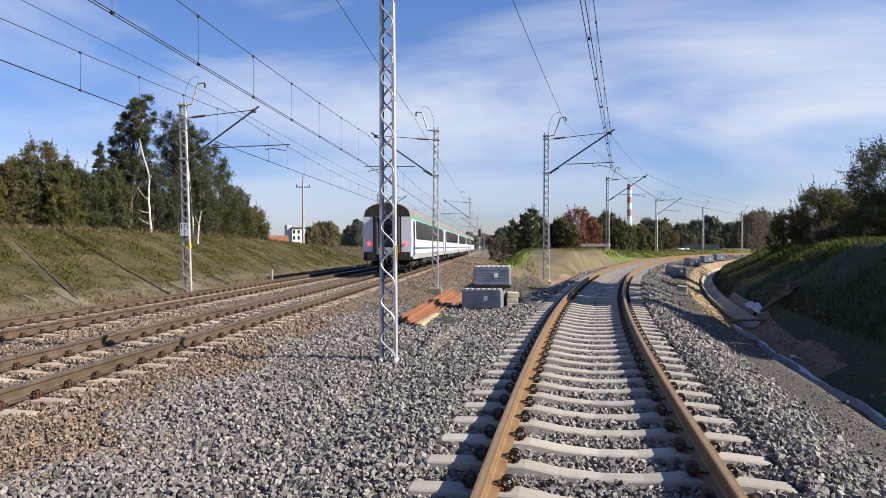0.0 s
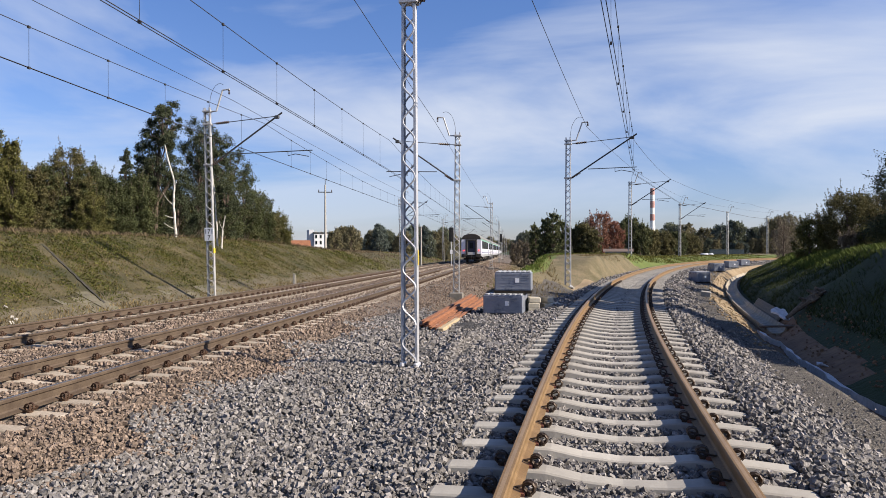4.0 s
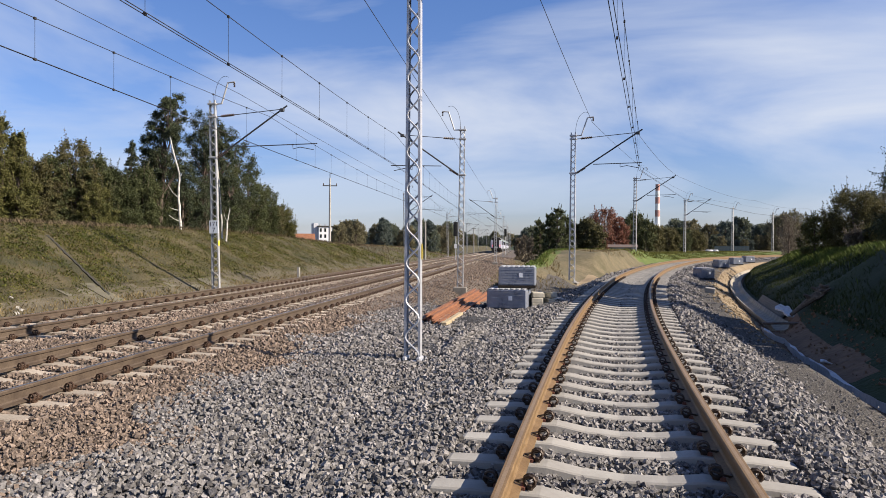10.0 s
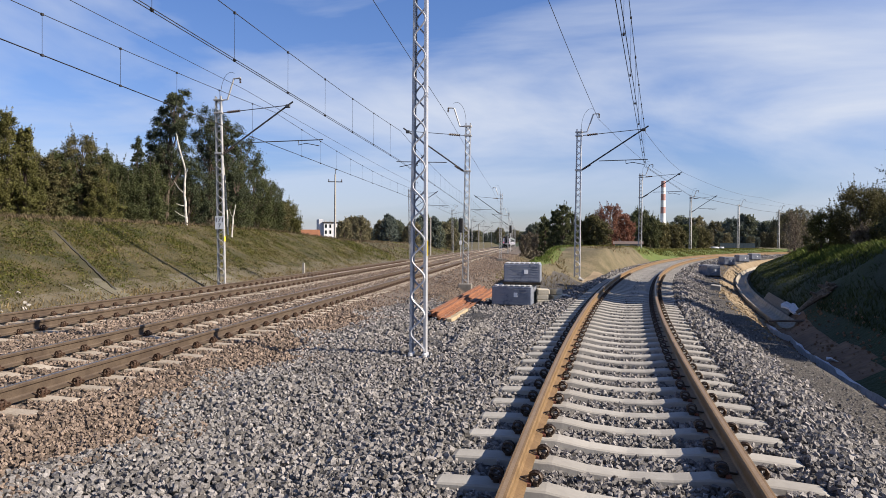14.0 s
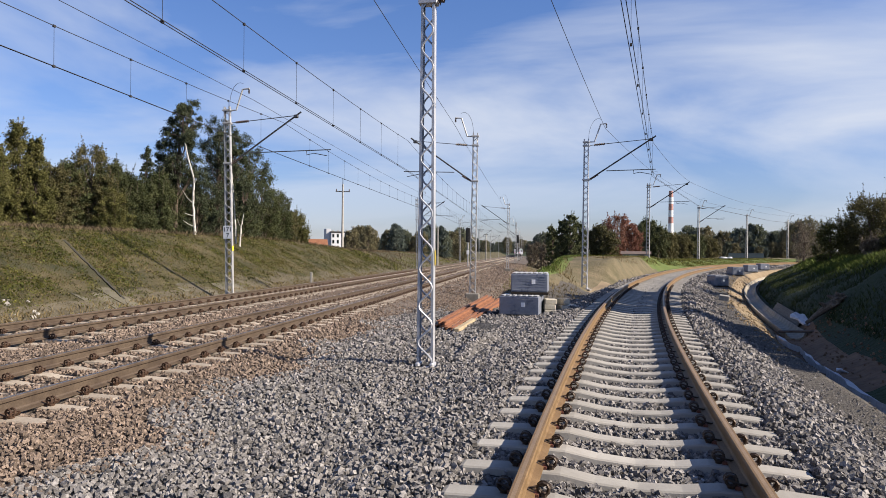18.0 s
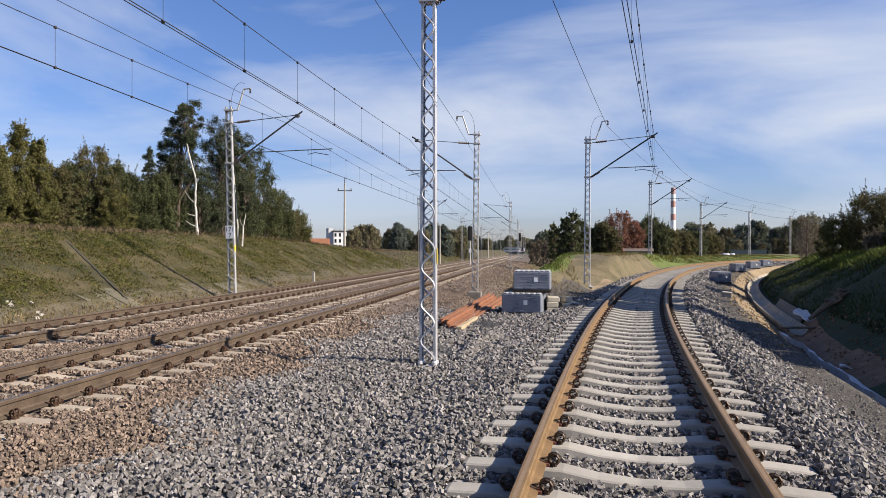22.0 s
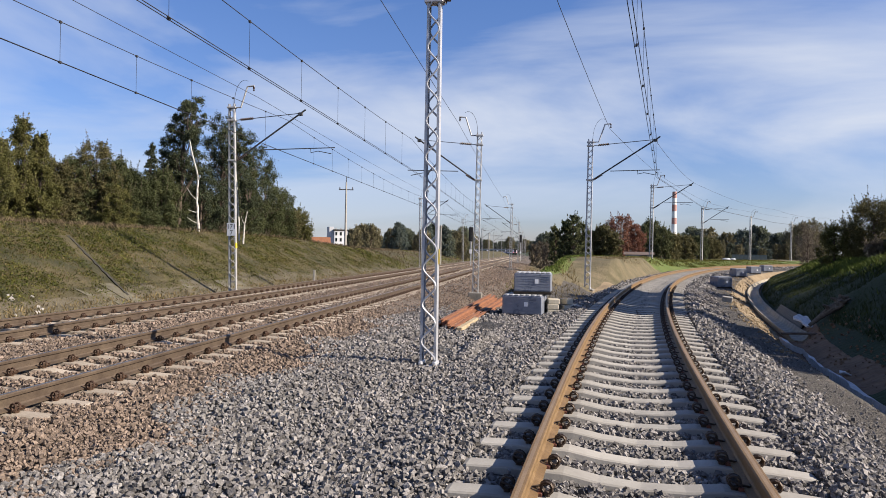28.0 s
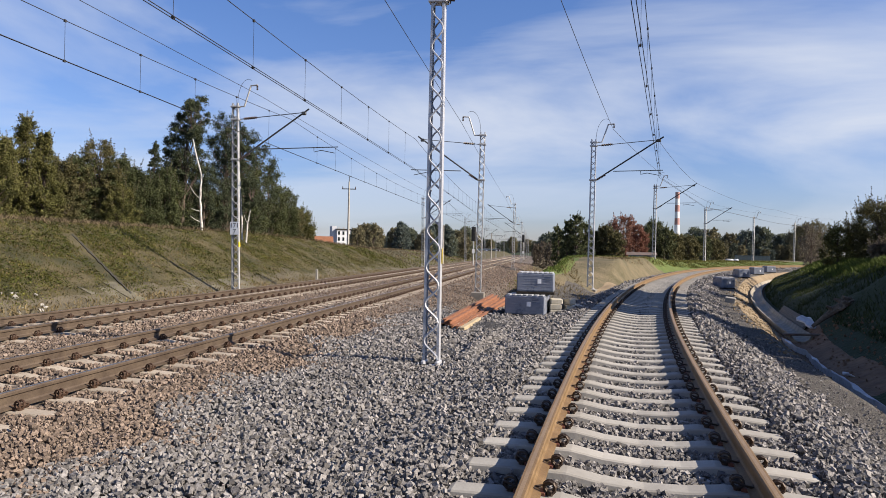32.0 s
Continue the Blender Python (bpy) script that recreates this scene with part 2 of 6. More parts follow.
M_OLDRAIL = material("dark_rail_steel", (0.058, 0.041, 0.029), (0.098, 0.072, 0.050), 4, 0.65, 0.25, 60, metal=0.05, dist=0.002)
M_SHINE = material("worn_running_band", (0.215, 0.145, 0.078), (0.295, 0.205, 0.118), 7, 0.45, 0.1, 80, metal=0.3, dist=0.001)
M_POLISH = material("polished_rail_head", (0.40, 0.39, 0.38), (0.52, 0.51, 0.50), 7, 0.28, 0.05, 80, metal=0.85, dist=0.001)
M_CLIP = material("black_clip_steel", (0.035, 0.026, 0.021), (0.075, 0.052, 0.038), 30, 0.55, 0.2, 120, metal=0.4, dist=0.002)
M_OLDCLIP = material("rusty_clip_steel", (0.05, 0.028, 0.018), (0.09, 0.05, 0.03), 30, 0.7, 0.2, 120, metal=0.3, dist=0.002)
M_PAD = material("red_plastic_insulator", (0.12, 0.045, 0.030), (0.17, 0.065, 0.042), 30, 0.6, 0.1, 90)
M_ZINC = material("galvanised_steel", (0.414, 0.423, 0.450), (0.522, 0.531, 0.558), 6, 0.45, 0.12, 60, metal=0.35, dist=0.002, spec=0.5)
M_ZINCOLD = material("weathered_zinc", (0.36, 0.36, 0.36), (0.48, 0.48, 0.48), 5, 0.55, 0.15, 60, metal=0.4, dist=0.002)
M_ARM = material("dark_painted_tube", (0.045, 0.047, 0.05), (0.075, 0.078, 0.082), 8, 0.5, 0.1, 60, metal=0.3)
M_CABLE = material("dark_copper_wire", (0.035, 0.034, 0.034), (0.055, 0.05, 0.048), 5, 0.6, 0, 60, metal=0.5)
M_INSUL = glossy("brown_porcelain", (0.05, 0.028, 0.02), 0.5)
M_BARK = material("dark_bark", (0.06, 0.045, 0.035), (0.13, 0.10, 0.08), 6, 0.95, 0.6, 30, dist=0.02)
M_BIRCH = material("white_birch_bark", (0.36, 0.34, 0.31), (0.56, 0.54, 0.50), 3, 0.8, 0.4, 7, c3=(0.05, 0.045, 0.04), dist=0.01)
M_LEAF = leafy("dark_green_leaves", (0.044, 0.055, 0.023), (0.094, 0.102, 0.044), 0.4)
M_LEAFY = leafy("yellow_green_leaves", (0.070, 0.074, 0.024), (0.128, 0.120, 0.040), 0.4)
M_LEAFO = leafy("olive_leaves", (0.068, 0.066, 0.028), (0.125, 0.110, 0.048), 0.4)
M_LEAFR = leafy("red_autumn_leaves", (0.143, 0.058, 0.044), (0.215, 0.111, 0.072), 0.35)
# lighter copies of the green and olive leaves, sunlight put into the colour
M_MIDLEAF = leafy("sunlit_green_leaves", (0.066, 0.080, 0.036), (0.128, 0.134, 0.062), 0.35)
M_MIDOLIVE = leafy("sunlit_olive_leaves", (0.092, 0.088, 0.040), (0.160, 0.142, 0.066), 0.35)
M_PINE = leafy("pine_needles", (0.034, 0.045, 0.026), (0.070, 0.080, 0.043), 0.4)
# distance haze is put into these paler, bluer leaf colours
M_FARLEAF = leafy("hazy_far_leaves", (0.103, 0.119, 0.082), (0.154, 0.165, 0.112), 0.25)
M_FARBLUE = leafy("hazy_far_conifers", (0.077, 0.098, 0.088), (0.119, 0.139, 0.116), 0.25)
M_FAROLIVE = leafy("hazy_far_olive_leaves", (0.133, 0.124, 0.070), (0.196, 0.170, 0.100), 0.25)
# lit twin of the bank turf, with sunlight put into its lighter green
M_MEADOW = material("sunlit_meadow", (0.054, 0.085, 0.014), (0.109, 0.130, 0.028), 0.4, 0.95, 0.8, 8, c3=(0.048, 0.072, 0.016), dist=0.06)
M_OLIVEBLADE = leafy("yellow_green_grass_blades", (0.060, 0.066, 0.013), (0.124, 0.120, 0.028), 0.5)
M_BROWNLEAF = leafy("brown_bare_twigs", (0.135, 0.115, 0.085), (0.205, 0.170, 0.125), 0.35)
M_STRAW = leafy("dry_grass_blades", (0.118, 0.089, 0.043), (0.185, 0.147, 0.077), 0.4)
# darker twin of the green blades; the bank's shade is in the colour
M_SHADEBLADE = leafy("shade_darkened_grass_blades", (0.022, 0.035, 0.010), (0.051, 0.061, 0.018), 0.5)
M_BLADE = leafy("green_grass_blades", (0.038, 0.050, 0.011), (0.086, 0.094, 0.024), 0.5)
# blades coloured brighter for the sunlit crests of bank and mound
M_MEADOWBLADE = leafy("sun_brightened_blades", (0.052, 0.086, 0.014), (0.110, 0.130, 0.029), 0.4)
M_WEED = leafy("brown_weed_stalks", (0.085, 0.064, 0.038), (0.150, 0.118, 0.072), 0.4)


# ---- mesh helpers ----
def mesh_of(name, verts, faces, mats=(), slots=None, smooth=False):
    me = bpy.data.meshes.new(name)
    me.from_pydata([tuple(v) for v in verts], [], [tuple(int(i) for i in f) for f in faces])
    for m in mats:
        me.materials.append(m)
    if slots is not None:
        me.polygons.foreach_set("material_index", np.asarray(slots, dtype=np.int32))
    if smooth:
        me.polygons.foreach_set("use_smooth", np.ones(len(me.polygons), dtype=bool))
    me.update()
    return me


def quick_mesh(name, co, corner, size, mat):
    """A mesh from arrays: co (n, 3), corner (faces, size)."""
    me = bpy.data.meshes.new(name)
    nf = len(corner)
    me.vertices.add(len(co))
    me.vertices.foreach_set("co", np.asarray(co, dtype=np.float32).ravel())
    me.loops.add(nf * size)
    me.loops.foreach_set("vertex_index", np.asarray(corner, dtype=np.int32).ravel())
    me.polygons.add(nf)
    me.polygons.foreach_set("loop_start", np.arange(0, nf * size, size, dtype=np.int32))
    me.materials.append(mat)
    me.update(calc_edges=True)
    me.shade_flat()
    return me


class Build:
    """Gathers boxes, tubes, rings and swept outlines into one mesh."""

    def __init__(self):
        self.v, self.f, self.s = [], [], []

    def add(self, verts, faces, slot=0):
        n = len(self.v)
        self.v += [tuple(p) for p in verts]
        self.f += [tuple(i + n for i in f) for f in faces]
        self.s += [slot] * len(faces)
        return self

    def box(self, x0, x1, y0, y1, z0, z1, slot=0, chamfer=0.0, m=None):
        c = min(chamfer, (x1 - x0) / 3, (y1 - y0) / 3, (z1 - z0) / 3)
        if c <= 0:
            v = [(x, y, z) for z in (z0, z1) for y in (y0, y1) for x in (x0, x1)]
            f = [(0, 2, 3, 1), (4, 5, 7, 6), (0, 1, 5, 4), (2, 6, 7, 3), (0, 4, 6, 2), (1, 3, 7, 5)]
        else:
            ring = lambda x0, x1, y0, y1, z: [(x0 + c, y0, z), (x1 - c, y0, z), (x1, y0 + c, z), (x1, y1 - c, z), (x1 - c, y1, z), (x0 + c, y1, z), (x0, y1 - c, z), (x0, y0 + c, z)]
            v = ring(x0 + c, x1 - c, y0 + c, y1 - c, z0) + ring(x0, x1, y0, y1, z0 + c) + ring(x0, x1, y0, y1, z1 - c) + ring(x0 + c, x1 - c, y0 + c, y1 - c, z1)
            f = [tuple(range(7, -1, -1)), tuple(range(24, 32))]
            f += [(8 * k + i, 8 * k + (i + 1) % 8, 8 * k + 8 + (i + 1) % 8, 8 * k + 8 + i) for k in range(3) for i in range(8)]
        if m is not None:
            v = [m @ Vector(p) for p in v]
        return self.add(v, f, slot)

    def tube(self, points, radii, n=8, slot=0, cap=True):
        pts = [Vector(p) for p in points]
        if not hasattr(radii, "__len__"):
            radii = [radii] * len(pts)
        v, f = [], []
        side = None
        for i, p in enumerate(pts):
            d = (pts[min(i + 1, len(pts) - 1)] - pts[max(i - 1, 0)]).normalized()
            if side is None:
                side = d.orthogonal().normalized()
            side = (side - d * side.dot(d)).normalized()
            up = d.cross(side)
            for k in range(n):
                a = 2 * math.pi * k / n
                v.append(p + (side * math.cos(a) + up * math.sin(a)) * radii[i])
        for i in range(len(pts) - 1):
            f += [(i * n + k, i * n + (k + 1) % n, (i + 1) * n + (k + 1) % n, (i + 1) * n + k) for k in range(n)]
        if cap:
            f += [tuple(range(n - 1, -1, -1)), tuple(range((len(pts) - 1) * n, len(pts) * n))]
        return self.add(v, f, slot)

    def loft(self, rings, closed=True, slot=0, cap=True):
        n = len(rings[0])
        v = [p for r in rings for p in r]
        last = n if closed else n - 1
        f = [(i * n + k, i * n + (k + 1) % n, (i + 1) * n + (k + 1) % n, (i + 1) * n + k) for i in range(len(rings) - 1) for k in range(last)]
        if cap and closed:
            f += [tuple(range(n - 1, -1, -1)), tuple(range((len(rings) - 1) * n, len(rings) * n))]
        return self.add(v, f, slot)

    def mesh(self, name, *mats, smooth=False):
        return mesh_of(name, self.v, self.f, mats, self.s, smooth)


def thing(name, label, category, group="", kind="", at=None, data=None):
    ob = tagged(new(name, data), label, category, group, kind)
    if at is not None:
        ob.matrix_basis = at
    return ob


def part(name, build, mats, parent, label="", smooth=False, at=None):
    me = build if isinstance(build, bpy.types.Mesh) else build.mesh(name, *(mats if isinstance(mats, (list, tuple)) else (mats,)), smooth=smooth)
    ob = new(name, me)
    ob.parent = parent
    if at is not None:
        ob.matrix_basis = at
    if label:
        ob["label"] = label
    return ob


def ease(a, b, x):
    t = np.clip((np.asarray(x, dtype=float) - a) / (b - a), 0, 1)
    return t * t * (3 - 2 * t)


# ---- plan: the two lines ----
MAIN_X, SIDE_X = -6.09, -9.90          # centres of the two main tracks at y = 0


def main_dx(y):
    y = np.asarray(y, dtype=float)
    far = np.clip(np.asarray(y, dtype=float), 400, 640) - 400        # the line bends away to the left
    return -0.0035 * (np.sqrt((y - 35) ** 2 + 400) + (y - 35)) + 0.0035 * (math.sqrt(35 ** 2 + 400) - 35) - 0.0012 * far ** 2 - 0.576 * np.maximum(np.asarray(y, dtype=float) - 640, 0)


def main_z(y):
    return -0.004 * np.clip(np.asarray(y, dtype=float), 0, 600)


S = np.arange(-30, 400, 0.1)
theta = 0.0833 + 0.0037 * S + 0.000012 * S * np.abs(S)
theta = np.where(S > 115, 0.0833 + 0.0037 * 115 + 0.000012 * 115 ** 2, theta)
RX = np.cumsum(np.sin(theta)) * 0.1
RY = np.cumsum(np.cos(theta)) * 0.1
k0 = int(np.argmin(np.abs(S)))
RX, RY = RX - RX[k0] + 0.256, RY - RY[k0] + 0.034
CANT = 0.028


def curve_z(y):
    y = np.asarray(y, dtype=float)
    return 0.06 + 0.0028 * np.minimum(y, 60) - 0.0012 * np.clip(y - 70, 0, 60)


def curve_at(s):
    return float(np.interp(s, S, RX)), float(np.interp(s, S, RY)), float(np.interp(s, S, theta))


def curve_x(y):
    y = np.asarray(y, dtype=float)
    far = RX[-1] + (y - RY[-1]) * math.tan(theta[-1])
    near = RX[0] + (y - RY[0]) * math.tan(theta[0])
    return np.where(y > RY[-1], far, np.where(y < RY[0], near, np.interp(y, RY, RX)))


def curve_point(s, u, w):
    """A point beside the curved track: s along it, u to its right, w over its rail heads."""
    x, y, a = curve_at(s)
    return Vector((x + u * math.cos(a), y - u * math.sin(a), float(curve_z(y)) + w - u * CANT))


def curve_pose(s, u=0.0, w=0.0):
    x, y, a = curve_at(s)
    return Matrix.Translation(curve_point(s, u, w)) @ Euler((0, CANT, -a)).to_matrix().to_4x4()


# ---- ground: bands across the line, row by row ----
def crest_part(y):
    """How far across from the ditch to the curved track the mound's crest lies."""
    return 0.44 - 0.096 * ease(33, 48, y)


def bands(y):
    """Breakpoints of the ground's cross-section at y: arrays of x and z."""
    mo, mz, tz, xr = main_dx(y), main_z(y), curve_z(y), curve_x(y)
    a = np.interp(y, RY, theta)
    k = 1 / np.cos(a)
    top = 2.15 - 1.0 * ease(40, 85, y) - 0.9 * ease(85, 160, y)
    e = ease(19, 32, y)
    J, L = MAIN_X + 2.05 + mo, xr - 2.3 * k
    mound = -0.36 + 1.42 * ease(37, 44, y) - 0.55 * ease(58, 75, y)
    lerp = lambda p, q, t: p + (q - p) * t
    ditch = np.minimum(lerp(J, L, 0.32), np.maximum(-0.3 + mo, lerp(J, L, 0.1)))
    out = [
        (np.full_like(y, -2600), np.full_like(y, 3.0)),
        (np.full_like(y, -160) + mo, top - 0.1),
        (-26 + mo, top + 0.15),
        (-18.3 + mo, top),
        (-13.0 + mo, mz - 0.42),
        (-12.2 + mo, mz - 0.42),
        (-11.6 + mo, mz - 0.25),
        (SIDE_X + 1.9 + mo, mz - 0.23),
        (MAIN_X + 1.45 + mo, mz - 0.225),
        (J, mz - 0.36),
        (lerp(J, ditch, 0.45), lerp(-0.36, mz - 0.55, e)),
        (ditch, lerp(-0.34, mz - 1.45, e)),
        (lerp(ditch, L, crest_part(y)), lerp(-0.33, 0.62 + 0.44 * ease(36, 47, y) - 0.55 * ease(58, 75, y), ease(27, 34, y))),
        (lerp(ditch, L, 0.86), lerp(-0.33, mound, ease(24, 44, y))),
        (L, tz - 0.36 - 0.15 * ease(18, 30, y)),
        (xr - 1.6 * k, tz - 0.215),
        (xr - 1.32 * k, tz - 0.205),
        (xr - 1.15 * k, tz - 0.208),
        (xr - 0.3 * k, tz - 0.258),
        (xr + 0.3 * k, tz - 0.270),
        (xr + 1.15 * k, tz - 0.262),
        (xr + 1.32 * k, tz - 0.255),
        (xr + 1.6 * k, tz - 0.25),
        (xr + 2.45 * k, tz - 0.58 + 0.18 * ease(44, 56, y)),
        (xr + (3.2 + 0.25 * ease(32, 44, y)) * k, tz - 0.65 + 0.15 * ease(44, 56, y)),
        (xr + (3.72 + 0.42 * ease(18, 25, y)) * k, tz - 1.12),
        (xr + (4.15 + 0.68 * ease(18, 25, y)) * k, tz - 1.13),
        (xr + (5.0 + 0.35 * ease(18, 25, y)) * k, tz - 0.70 + 0.3 * ease(18, 25, y)),
        (xr + (7.45 + 1.3 * ease(21, 34, y)) * k, 1.48 - 0.22 * ease(23, 36, y)),
        (xr + 14 * k, 1.75 + 0 * y),
        (xr + 60 * k, 1.8 + 0 * y),
        (xr + 2600, 1.8 + 0 * y),
    ]
    return np.array([o[0] for o in out]).T, np.array([o[1] for o in out]).T


STEPS = (2, 6, 10, 14, 2, 3, 8, 8, 4, 5, 6, 6, 8, 3, 3, 1, 1, 2, 2, 2, 1, 1, 4, 5, 4, 4, 6, 8, 5, 6, 3)
ROUGH = (0.5, 0.3, 0.10, 0.05, 0.05, 0.02, 0.015, 0.015, 0.03, 0.04, 0.05, 0.06, 0.13, 0.15, 0.03, 0.008, 0.008, 0.006, 0.006, 0.006, 0.008, 0.008, 0.03, 0.03, 0.07, 0.02, 0.09, 0.14, 0.12, 0.3, 0.5)


def band_slot(i, y):
    """Ground materials: 0 grey, 1 brown, 2 dirt, 3 sand, 4 soil, 5 dry turf, 6 green turf, 7 sandy bank, 8 field, 9 meadow, 10 bare foot."""
    if i == 0 or i > 29:
        return 8
    if i < 4:
        return 5
    if i == 4:
        return 7
    if i < 9:
        return 1
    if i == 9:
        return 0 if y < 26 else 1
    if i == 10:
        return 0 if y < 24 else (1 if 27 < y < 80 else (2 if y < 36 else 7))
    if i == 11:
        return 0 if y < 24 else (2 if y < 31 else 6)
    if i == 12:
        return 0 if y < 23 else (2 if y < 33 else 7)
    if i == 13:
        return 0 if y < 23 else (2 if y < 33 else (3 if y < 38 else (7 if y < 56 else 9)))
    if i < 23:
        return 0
    if i == 23:
        return 2
    if i == 24:
        return 3 if y > 17 else 2
    if i == 25:
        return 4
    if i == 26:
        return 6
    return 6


ROWS = np.concatenate([np.arange(-300, -15, 40), np.arange(-14, 50, 0.45), np.arange(50, 130, 1.5), np.arange(130, 420, 12), np.arange(420, 4200, 250)])
BX, BZ = bands(ROWS)


def ground_z(x, y):
    """Height of the ground, before its small unevenness."""
    x, y = np.atleast_1d(np.asarray(x, dtype=float)), np.atleast_1d(np.asarray(y, dtype=float))
    gx, gz = bands(y)
    return np.array([np.interp(x[i], gx[i], gz[i]) for i in range(len(x))])


def ground_at(x, y):
    return float(ground_z(x, y)[0])


def make_ground():
    cols, slots = [], []
    for i, n in enumerate(STEPS):
        for j in range(n):
            cols.append((i, j / n))
    cols.append((len(STEPS) - 1, 1.0))
    nr, nc = len(ROWS), len(cols)
    co = np.zeros((nr, nc, 3))
    for c, (i, t) in enumerate(cols):
        co[:, c, 0] = BX[:, i] * (1 - t) + BX[:, i + 1] * t
        co[:, c, 1] = ROWS
        co[:, c, 2] = BZ[:, i] * (1 - t) + BZ[:, i + 1] * t
        r = min(ROUGH[i], ROUGH[max(i - 1, 0)]) if t == 0 else ROUGH[i]
        for k in range(nr):
            co[k, c, 2] += r * (noise.noise(Vector((co[k, c, 0] * 0.55, ROWS[k] * 0.55, 1.7))) + 0.5 * noise.noise(Vector((co[k, c, 0] * 1.9, ROWS[k] * 1.9, 6.1))))
    faces, slot = [], []
    for k in range(nr - 1):
        for c in range(nc - 1):
            faces.append((k * nc + c, k * nc + c + 1, (k + 1) * nc + c + 1, (k + 1) * nc + c))
            i, t = cols[c]
            worn = i == 3 and t > 0.78 + 0.2 * noise.noise(Vector((0, ROWS[k] * 0.35, 3.3)))        # bare foot of the bank
            ragged = ROWS[k] + 1.8 * noise.noise(Vector((co[k, c, 0] * 0.7, ROWS[k] * 0.7, 9.1)))
            # a brighter strip on the mound's crest stands for sun on the grass
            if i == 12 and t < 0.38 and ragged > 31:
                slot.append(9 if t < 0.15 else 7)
            # soil only low on the wall; above it the turf darkened for shade
            elif i == 26 and 13.5 < ROWS[k] < 24 and t < 0.55 + 0.25 * noise.noise(Vector((0, ROWS[k] * 0.5, 4.4))):
                slot.append(4)
            else:
                slot.append(10 if worn else band_slot(i, ragged))
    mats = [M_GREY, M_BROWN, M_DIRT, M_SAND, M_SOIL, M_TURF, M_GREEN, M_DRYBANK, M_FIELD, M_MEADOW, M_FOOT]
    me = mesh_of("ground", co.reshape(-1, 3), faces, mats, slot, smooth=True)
    return thing("ground", "ground of ballast, sandy soil and grassy banks beside the railway", "ground", kind="structure", data=me)


make_ground()

# ---- tracks ----
RAIL_FORM = [(-.075, -.172), (.075, -.172), (.075, -.161), (.022, -.146), (.0095, -.128), (.0095, -.055), (.034, -.040), (.036, -.012), (.029, -.001),
             (.012, 0), (-.014, 0), (-.029, -.001), (-.036, -.012), (-.034, -.040), (-.0095, -.055), (-.0095, -.128), (-.022, -.146), (-.075, -.161)]


def swept_rail(stations, at):
    """A rail along stations; at(s, u, w) gives its points. Slot 1 is the running band."""
    n = len(RAIL_FORM)
    v = [at(s, u, w) for s in stations for u, w in RAIL_FORM]
    f, slot = [], []
    for i in range(len(stations) - 1):
        for k in range(n):
            f.append((i * n + k, i * n + (k + 1) % n, (i + 1) * n + (k + 1) % n, (i + 1) * n + k))
            slot.append(1 if k == 9 else (2 if k in (8, 10) else 0))
    f += [tuple(range(n - 1, -1, -1)), tuple(range((len(stations) - 1) * n, len(stations) * n))]
    return v, f, slot + [0, 0]


def sleeper_mesh(name, mat, half=1.3):
    b = Build()
    rings = []
    for u, wt, wb, zt in ((-half, .075, .125, -.215), (-half + .03, .085, .14, -.203), (-.98, .088, .145, -.188), (-.55, .088, .145, -.184), (-.30, .085, .13, -.222), (0, .080, .12, -.238),
                          (.30, .085, .13, -.222), (.55, .088, .145, -.184), (.98, .088, .145, -.188), (half - .03, .085, .14, -.203), (half, .075, .125, -.215)):
        rings.append([(u, -wb, -.40), (u, wb, -.40), (u, wt + .012, zt - .012), (u, wt, zt), (u, -wt, zt), (u, -wt - .012, zt - .012)])
    b.loft(rings)
    return b.mesh(name, mat)


def clip_mesh(name, mat):
    """A coiled spring clip on its shoulder; it grips the rail foot towards -x."""
    b = Build()
    pts = []
    turns, wide = (800, 0.085) if mat is M_CLIP else (780, 0.13)
    for i in range(22):
        a = math.radians(-60 + turns * i / 21)
        pts.append((0.052 + 0.041 * math.cos(a), wide * (i / 21 - 0.5), -0.128 + 0.038 * math.sin(a)))
    b.tube(pts, 0.0105 if mat is M_CLIP else 0.012, 5)
    b.tube([pts[-1], (0.0, 0.047, -0.140), (-0.048, 0.030, -0.150), (-0.054, -0.02, -0.150)], 0.0085, 6)
    b.box(0.03, 0.075, -0.03, 0.03, -0.20, -0.150, 0, 0.01)
    b.box(-0.015, 0.028, -0.045, 0.045, -0.20, -0.158, 1, 0.006)
    return b.mesh(name, mat, M_PAD if mat is M_CLIP else mat)


def make_track(label, rails, sleepers, far, rail_mats, sleeper_me, clip_me, clips):
    track = thing("railway_track", label, "railway track", "railway tracks", "structure")
    for v, f, s in rails:
        part("rail", mesh_of("rail", v, f, rail_mats, s), None, track)
    for m in sleepers:
        part("sleeper", sleeper_me, None, track, at=m)
    for m in clips:
        part("rail_clip", clip_me, None, track, at=m)
    if far:
        base = np.array([v.co[:] for v in sleeper_me.vertices])
        faces = [tuple(p.vertices) for p in sleeper_me.polygons]
        b = Build()
        for m in far:
            a = np.array(m)
            b.add(base @ a[:3, :3].T + a[:3, 3], faces)
        o = part("distant_sleepers", b, sleeper_me.materials[0], track)
        o["kind"] = "stuff"
    return track


